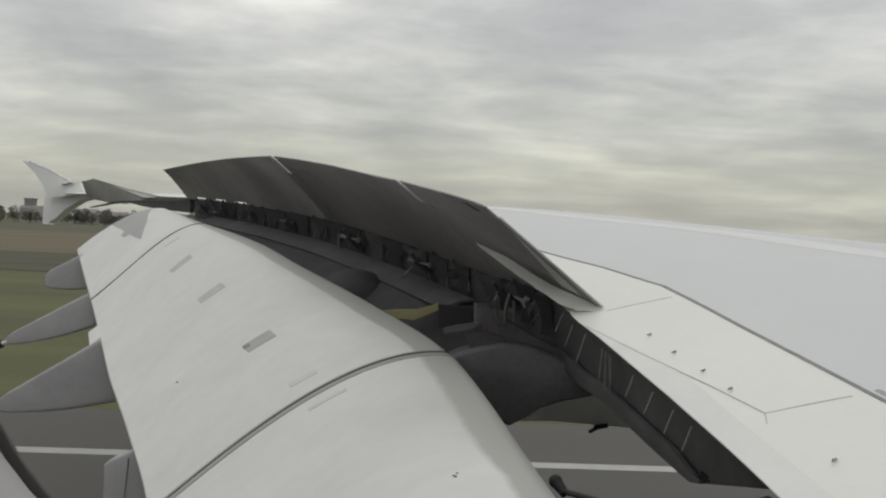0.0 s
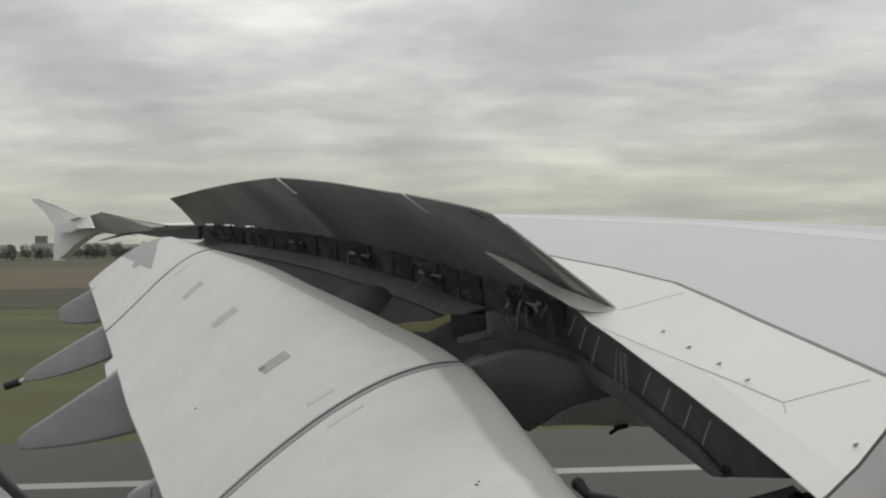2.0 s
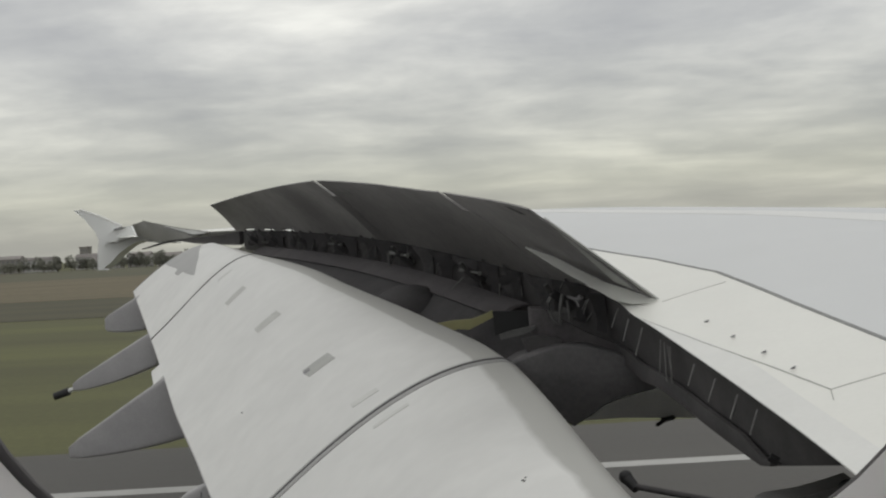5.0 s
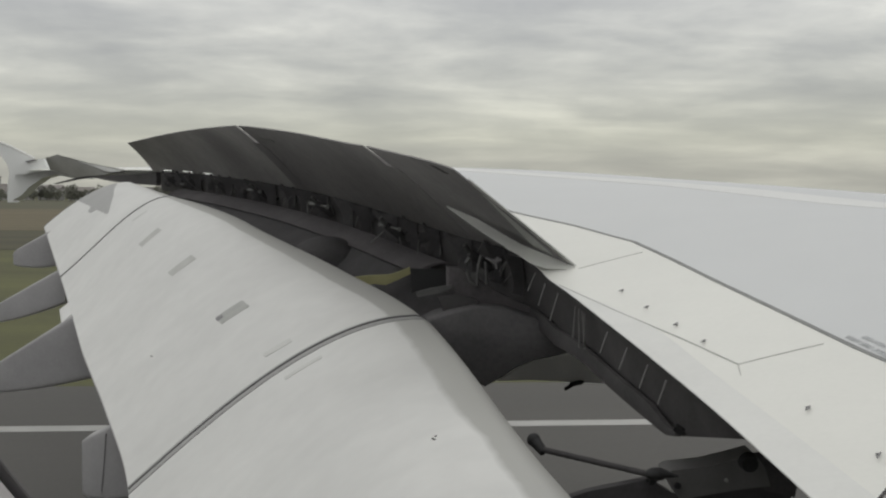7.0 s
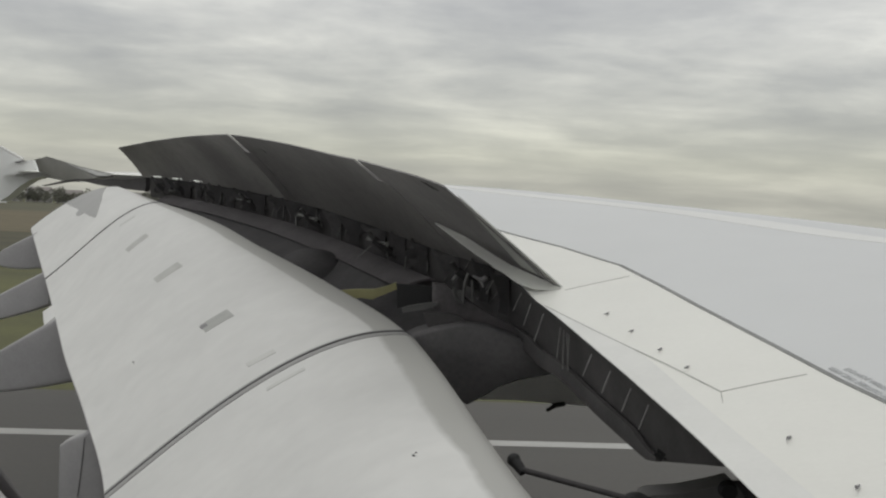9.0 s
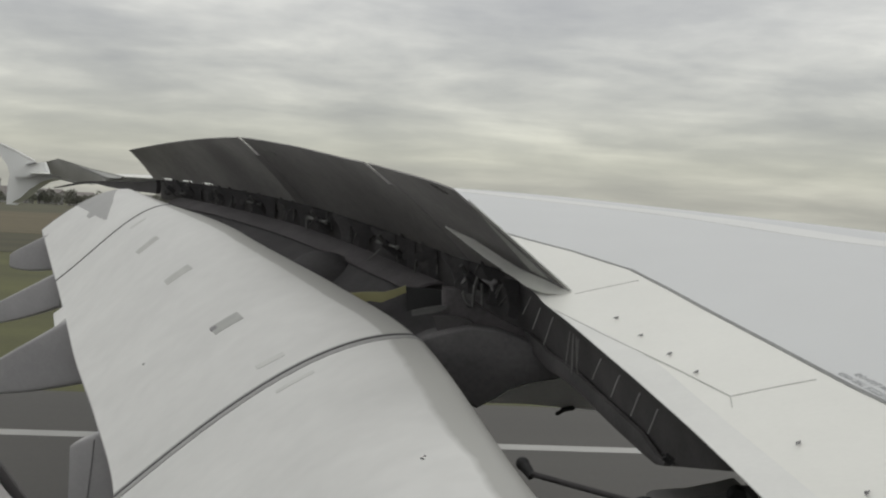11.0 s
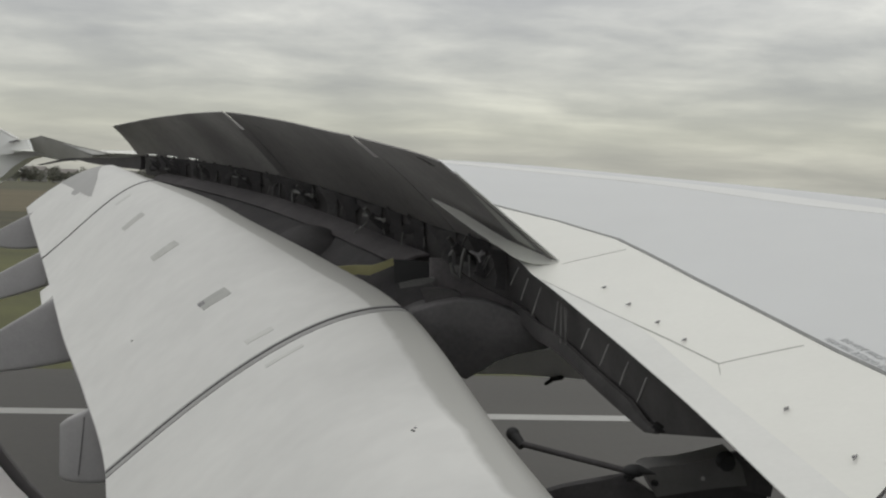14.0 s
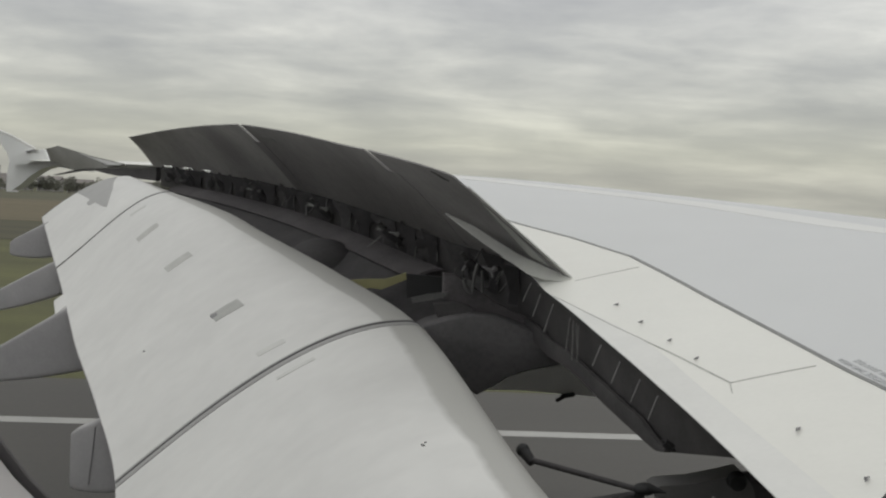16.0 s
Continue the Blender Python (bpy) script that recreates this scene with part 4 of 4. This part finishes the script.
cap = plate("tip_cap", [(-12.57, 0.57), (-12.13, 0.84), (-11.6, 0.92), (-11.44, 0.61), (-12.13, 0.47)], 35.3, 1.1, M_FENCE, wing, "white wing tip cap")
plate("tip_light", [(-12.11, 0.835), (-11.85, 0.90), (-11.75, 0.88), (-12.04, 0.81)], 35.2, 0.09, M_SEAL, cap, "dark navigation light slot")
plate("tip_arch", [(-12.5, 0.46), (-12.1, 0.47), (-11.5, 0.61), (-11.0, 0.46), (-10.3, 0.34), (-10.8, 0.36), (-11.36, 0.46), (-11.71, 0.37), (-12.1, 0.11), (-12.35, -0.14), (-12.6, -0.3)], 35.6, 0.75, M_FENCE, wing, "grey arched underside of the wing tip")
# raised outboard control surface, dark face towards the cabin
lo, hi = [(-10.34, 32.0, 0.54), (-8.57, 28.5, 0.29), (-7.07, 25.4, 0.335), (-6.47, 24.6, 0.375)], [(-10.46, 32.0, 0.85), (-9.85, 31.0, 0.905), (-7.9, 27.2, 0.60), (-6.46, 24.6, 0.41)]


def along(pts, u):
    k = min(int(u * 3), 2)
    return Vector(pts[k]).lerp(Vector(pts[k + 1]), u * 3 - k)


bm = bmesh.new()
rows = [[up(along(lo, i / 24).lerp(along(hi, i / 24), k / 5) + Vector((0, 0, 0.015 * math.sin(math.pi * k / 5)))) for k in range(6)] for i in range(25)]
slab(bm, rows, [[(p[0] + 0.03, p[1] + 0.06, p[2]) for p in r] for r in rows])
ail = part("outboard_aileron", bm, M_AIL, wing, "raised dark outboard aileron")
bm = bmesh.new()
tube(bm, [up(along(hi, i / 24), 0.005) for i in range(8, 25)], 0.012)
part("aileron_edge", bm, M_AIL, ail)
bm = bmesh.new()
rows = []
for i in range(13):
    u = i / 12
    a, b = along(hi, 0.55 + 0.45 * u), along(lo, 0.80 + 0.19 * u).lerp(along(hi, 0.80 + 0.19 * u), 0.2)
    a = a.lerp(b, 0.12)
    rows.append([up(a.lerp(b, k / 3) + Vector((-0.02, -0.09, 0.005))) for k in range(4)])
slab(bm, rows, [[(p[0] + 0.02, p[1] + 0.03, p[2]) for p in r] for r in rows])
part("aileron_tab", bm, M_PATCH, ail, "lighter grey tab")
# outer flap end: a dark wedge that narrows to a thin dark blade
bm = bmesh.new()
rows = []
EDGE = table([(0.0, -7.69, 24.0, 0.139, 0.131), (0.45, -6.70, 23.2, 0.283, 0.245), (0.62, -6.05, 22.0, 0.285, 0.18), (0.75, -5.4, 20.9, 0.283, 0.13), (1.0, -4.75, 20.1, 0.32, 0.09)])
for i in range(25):
    x, y, z1, z0 = EDGE(i / 24)
    rows.append([up((x, y, z1)), up((x + 0.01, y, (z0 + z1) / 2)), up((x, y, z0))])
slab(bm, rows, [[(p[0] + 0.06, p[1] + 0.06, p[2]) for p in r] for r in rows])
part("outer_flap_edge", bm, M_SPAR, wing, "dark outer flap edge")

# stencilled warning on the skin
def stencil(words, x, y, turned=False):
    cu = bpy.data.curves.new("stencil", "FONT")
    cu.body, cu.size, cu.extrude = words, 0.056, 0.001
    t = new("stencil", cu)
    dg = bpy.context.evaluated_depsgraph_get()
    me = bpy.data.meshes.new_from_object(t.evaluated_get(dg))
    bpy.data.objects.remove(t)
    d = Vector((0.196, -0.981, 0))
    n = Vector((0.981, 0.196, 0))
    wide = max(v.co.x for v in me.vertices)
    for v in me.vertices:
        a, b = (wide - v.co.x, 0.04 - v.co.y) if turned else (v.co.x, v.co.y)
        q = d * a + n * b
        v.co = on_wing(x + q.x, y + q.y, 0.003 + v.co.z)
    me.materials.clear()
    me.materials.append(M_STENCIL)
    ob = new("stencilled_words", me)
    ob.parent = wing
    tagged(ob, "grey stencilled warning words")


stencil("DO NOT WALK OUTSIDE THIS AREA", 2.23, 6.50)
stencil("DO NOT WALK OUTSIDE THIS AREA", 2.153, 6.55, True)

# ---- cabin: wall with its window ----
WX, WZ, WA, WB, WN = -0.0036, EYE + 0.1235, 0.1846, 0.2556, 3.17


def window_ring(grow, y, n=72, aft=0.0):
    out = []
    for k in range(n):
        t = 2 * math.pi * k / n
        c, s = math.cos(t), math.sin(t)
        out.append((WX + math.copysign(abs(c) ** (2 / WN), c) * (WA + grow + (aft if c < 0 else 0.0)), y, WZ + math.copysign(abs(s) ** (2 / WN), s) * (WB + grow)))
    return out


def ring_body(rings):
    bm = bmesh.new()
    vs = [[bm.verts.new(p) for p in r] for r in rings]
    n = len(vs[0])
    for a, b in zip(vs, vs[1:]):
        for k in range(n):
            bm.faces.new((a[k], a[(k + 1) % n], b[(k + 1) % n], b[k]))
    return bm


def frame_ring(y, x0, x1, z0, z1, n=72):
    """A rectangle with as many points as the window's ring."""
    out = []
    for k in range(n):
        t = 2 * math.pi * k / n
        c, s = math.cos(t), math.sin(t)
        m = max(abs(c), abs(s))
        out.append(((x0 + x1) / 2 + c / m * (x1 - x0) / 2, y, (z0 + z1) / 2 + s / m * (z1 - z0) / 2))
    return out


bm = ring_body([window_ring(0.031, 0.43), window_ring(0.031, 0.41), window_ring(0.0006, 0.3985, aft=0.0055), window_ring(0.004, 0.393, aft=0.0055), window_ring(0.008, 0.391, aft=0.0055), window_ring(0.05, 0.386), frame_ring(0.39, -3, 3, EYE - 1.15, EYE + 1.2), frame_ring(0.43, -3, 3, EYE - 1.15, EYE + 1.2), window_ring(0.031, 0.43)])
tagged(link("wall_window", bm, M_CABIN), "grey plastic cabin wall with a rounded window opening", "wall", kind="structure")
bm = ring_body([window_ring(0.0, 0.400), window_ring(0.0001, 0.3993), window_ring(0.0005, 0.3989), window_ring(0.03, 0.412), window_ring(0.03, 0.42), window_ring(0.004, 0.404), window_ring(0.0, 0.400)])
win = tagged(link("window_1", bm, M_GASKET), "dark rubber-edged oval cabin window", "window", kind="structure")
bm = ring_body([window_ring(0.06, 0.462), window_ring(0.06, 0.45), frame_ring(0.45, -14, 14, EYE - 4.1, EYE + 2.2), frame_ring(0.465, -14, 14, EYE - 4.1, EYE + 2.2), window_ring(0.06, 0.462)])
tagged(link("fuselage_side", bm, M_FUSE), "white painted fuselage side", "fuselage", kind="structure")
bm = ring_body([window_ring(0.031, 0.422), window_ring(0.06, 0.449)])
link("window_liner", bm, M_GASKET, win)


def slab_box(name, x0, x1, y0, y1, z0, z1, material, label, category):
    bm = bmesh.new()
    box(bm, ((x0 + x1) / 2, (y0 + y1) / 2, (z0 + z1) / 2), (x1 - x0, y1 - y0, z1 - z0))
    return tagged(link(name, bm, material, smooth_faces=False), label, category, kind="structure")


slab_box("floor", -3, 3, -2.6, 0.39, EYE - 1.25, EYE - 1.15, M_CARPET, "dark carpeted cabin floor", "floor")
slab_box("ceiling", -3, 3, -2.6, 0.39, EYE + 1.2, EYE + 1.3, M_CABIN, "pale cabin ceiling", "ceiling")
# unseen wall behind the viewpoint, added and darkened to hold light down
slab_box("wall_back", -3, 3, -2.7, -2.6, EYE - 1.25, EYE + 1.3, M_PARTITION, "unseen dark back wall added to keep reflected light low", "wall")
slab_box("wall_aft", -3.1, -3, -2.7, 0.43, EYE - 1.25, EYE + 1.3, M_CABIN, "pale cabin partition", "wall")
slab_box("wall_fore", 3, 3.1, -2.7, 0.43, EYE - 1.25, EYE + 1.3, M_CABIN, "pale cabin partition", "wall")
# unseen glowing panel, added to brighten the wall round the window
bm = bmesh.new()
box(bm, (0, -1.2, EYE + 1.18), (5.6, 1.4, 0.03), None, 0.01)
lamp = tagged(link("cabin_fill_panel", bm, M_GLOW), "unseen glowing panel added to light the cabin wall", "lamp")

# ---- ground ----
def flat(name, x0, x1, y0, y1, z, material, label, category, t=0.0):
    bm = bmesh.new()
    n = 8
    rows = [[(x0 + (x1 - x0) * i / n, y0 + (y1 - y0) * j / n, z) for i in range(n + 1)] for j in range(n + 1)]
    if t:
        slab(bm, rows, [[(p[0], p[1], p[2] - t) for p in r] for r in rows])
    else:
        sheet(bm, rows)
    return tagged(link(name, bm, material, smooth_faces=False), label, category, kind="structure")


flat("ground", -4500, 4500, -4500, 4500, 0, M_GRASS, "flat mown airfield grass", "ground")
runway = flat("runway", -1500, 1500, -25, 40, 0.03, M_ASPHALT, "worn grey asphalt runway", "runway", 0.2)
line = flat("runway_line", -1500, 1500, 32.55, 33.3, 0.036, M_MARK, "white painted runway edge line", "road marking", 0.004)
for ob in (runway, line):   # the aircraft stands slightly askew on the runway
    ob.matrix_world = pose(4, 33, 0, 0, 0, 4.5) @ pose(-4, -33, 0)
flat("rough_strip", -1500, 1500, 128, 190, 0.04, M_ROUGH, "dark rough grass strip", "ground", 0.2)
flat("reed_strip", -1500, 1500, 190, 400, 0.06, M_BROWN, "brown strip of dry grass", "ground", 0.2)

flat("far_meadow", -1500, 1500, 400, 760, 0.05, M_MEADOW, "dark green meadow beyond the reeds", "ground", 0.2)

# ---- distance: houses, trees, tower ----
# distance haze is put into the walls, panes and leaves as greyer colour
M_WALLW = mat("hazed_pale_render", (0.42, 0.415, 0.40), 0.85, vary=0.1, scale=0.4, island=0.2)
M_WALLR = mat("hazed_brick_render", (0.30, 0.285, 0.27), 0.85, vary=0.15, scale=0.4, island=0.25)
M_ROOF = mat("grey_brown_roof", (0.2, 0.185, 0.175), 0.8, vary=0.2, scale=0.5, island=0.25)
M_PANE = mat("hazed_window_glass", (0.20, 0.205, 0.21), 0.15, vary=0.2, scale=1)
M_LEAF = mat("hazed_leaves", (0.19, 0.192, 0.16), 0.9, vary=0.4, scale=0.5, fine=4, island=0.3)
M_BARK = mat("bark", (0.10, 0.08, 0.06), 0.95, vary=0.3, scale=2)


def house(x, y, w, d, h, roof, wallmat, label, rows=2):
    t = thing("house", label, "house", "houses at the airfield's edge", (x, y, 0))
    bm = bmesh.new()
    box(bm, (0, 0, h / 2), (w, d, h))
    part("wall", bm, wallmat, t)
    bm = bmesh.new()
    o = 0.5
    v = [bm.verts.new(p) for p in ((-w / 2 - o, -d / 2 - o, h), (w / 2 + o, -d / 2 - o, h), (w / 2 + o, d / 2 + o, h), (-w / 2 - o, d / 2 + o, h), (-w / 2 - o, 0, h + roof), (w / 2 + o, 0, h + roof))]
    for f in ((0, 1, 5, 4), (2, 3, 4, 5), (0, 4, 3), (1, 2, 5), (0, 3, 2, 1)):
        bm.faces.new([v[k] for k in f])
    part("roof", bm, M_ROOF, t)
    n = max(2, int(w / 3.2))
    for r in range(rows):
        for k in range(n):
            bm = bmesh.new()
            box(bm, (-w / 2 + w * (k + 0.5) / n, -d / 2 - 0.03, h * (r + 0.55) / rows), (w / n * 0.42, 0.12, h / rows * 0.48))
            part("window", bm, M_PANE, t)
    return t


rng = random.Random(11)
x = -340.0
while x < -80:
    w = 11 + 12 * rng.random()
    house(x, 750 + 60 * rng.random(), w, 9, 5.5 + 4 * rng.random(), 1.5 + 1.5 * rng.random(), rng.choice((M_WALLW, M_WALLW, M_WALLR)), "small pale house with a pitched roof far off", rng.choice((1, 2, 2)))
    x += w + 3 + 11 * rng.random()


def tree_mesh(seed, hgt):
    g = random.Random(seed)
    t = thing("tree", "dense tree far off, haze in its grey-green", "tree", "trees at the airfield's edge")
    bm = bmesh.new()
    rod(bm, (0, 0, 0), (0.1, 0, hgt * 0.55), 0.22, 0.10, 8)
    for k in range(5):
        a = g.random() * 6.28
        rod(bm, (0.05, 0, hgt * (0.25 + 0.06 * k)), (math.cos(a) * hgt * 0.25, math.sin(a) * hgt * 0.25, hgt * (0.5 + 0.07 * k)), 0.09, 0.03, 6)
    part("trunk", bm, M_BARK, t)
    bm = bmesh.new()
    lobes = [(g.uniform(-0.3, 0.3) * hgt, g.uniform(-0.25, 0.25) * hgt, hgt * g.uniform(0.3, 0.85), hgt * g.uniform(0.14, 0.26)) for _ in range(9)]
    for lx, ly, lz, lr in lobes:
        for _ in range(45):
            d = Vector((g.gauss(0, 1), g.gauss(0, 1), g.gauss(0, 1))).normalized() * lr * g.uniform(0.5, 1.05)
            c = Vector((lx, ly, lz)) + d
            q = Euler((g.random() * 6.3, g.random() * 6.3, g.random() * 6.3)).to_matrix()
            s = hgt * g.uniform(0.03, 0.06)
            vs = [bm.verts.new(c + q @ Vector(p)) for p in ((-s, -s * 0.7, 0), (s, -s * 0.6, s * 0.2), (s * 0.8, s, 0), (-s * 0.7, s * 0.8, -s * 0.2))]
            bm.faces.new(vs)
    part("crown", bm, M_LEAF, t)
    return t


kinds = [tree_mesh(k, 7.0 + k) for k in range(3)]
for k, t in enumerate(kinds):
    t.location = (-215 + 26 * k, 725 - 6 * k, 0)
for k in range(84):
    copy_thing(kinds[k % 3], pose(-345 + 3.4 * k + rng.uniform(-4, 4), 715 + rng.uniform(-18, 26), 0, 0, 0, rng.uniform(0, 360)))
t = thing("tower_block", "tall dark grey tower block far off", "building", "", (-424, 1150, 0))
bm = bmesh.new()
box(bm, (0, 0, 9), (9, 9, 18), None, 0.3)
part("wall", bm, M_WALLR, t)
bm = bmesh.new()
box(bm, (0, 0, 18.6), (10, 10, 1.2), None, 0.2)
part("roof", bm, M_ROOF, t)
for k in range(5):
    for c in (-2.6, 0, 2.6):
        bm = bmesh.new()
        box(bm, (c, -4.52, 2 + 3.4 * k), (1.6, 0.15, 1.8))
        part("window", bm, M_PANE, t)
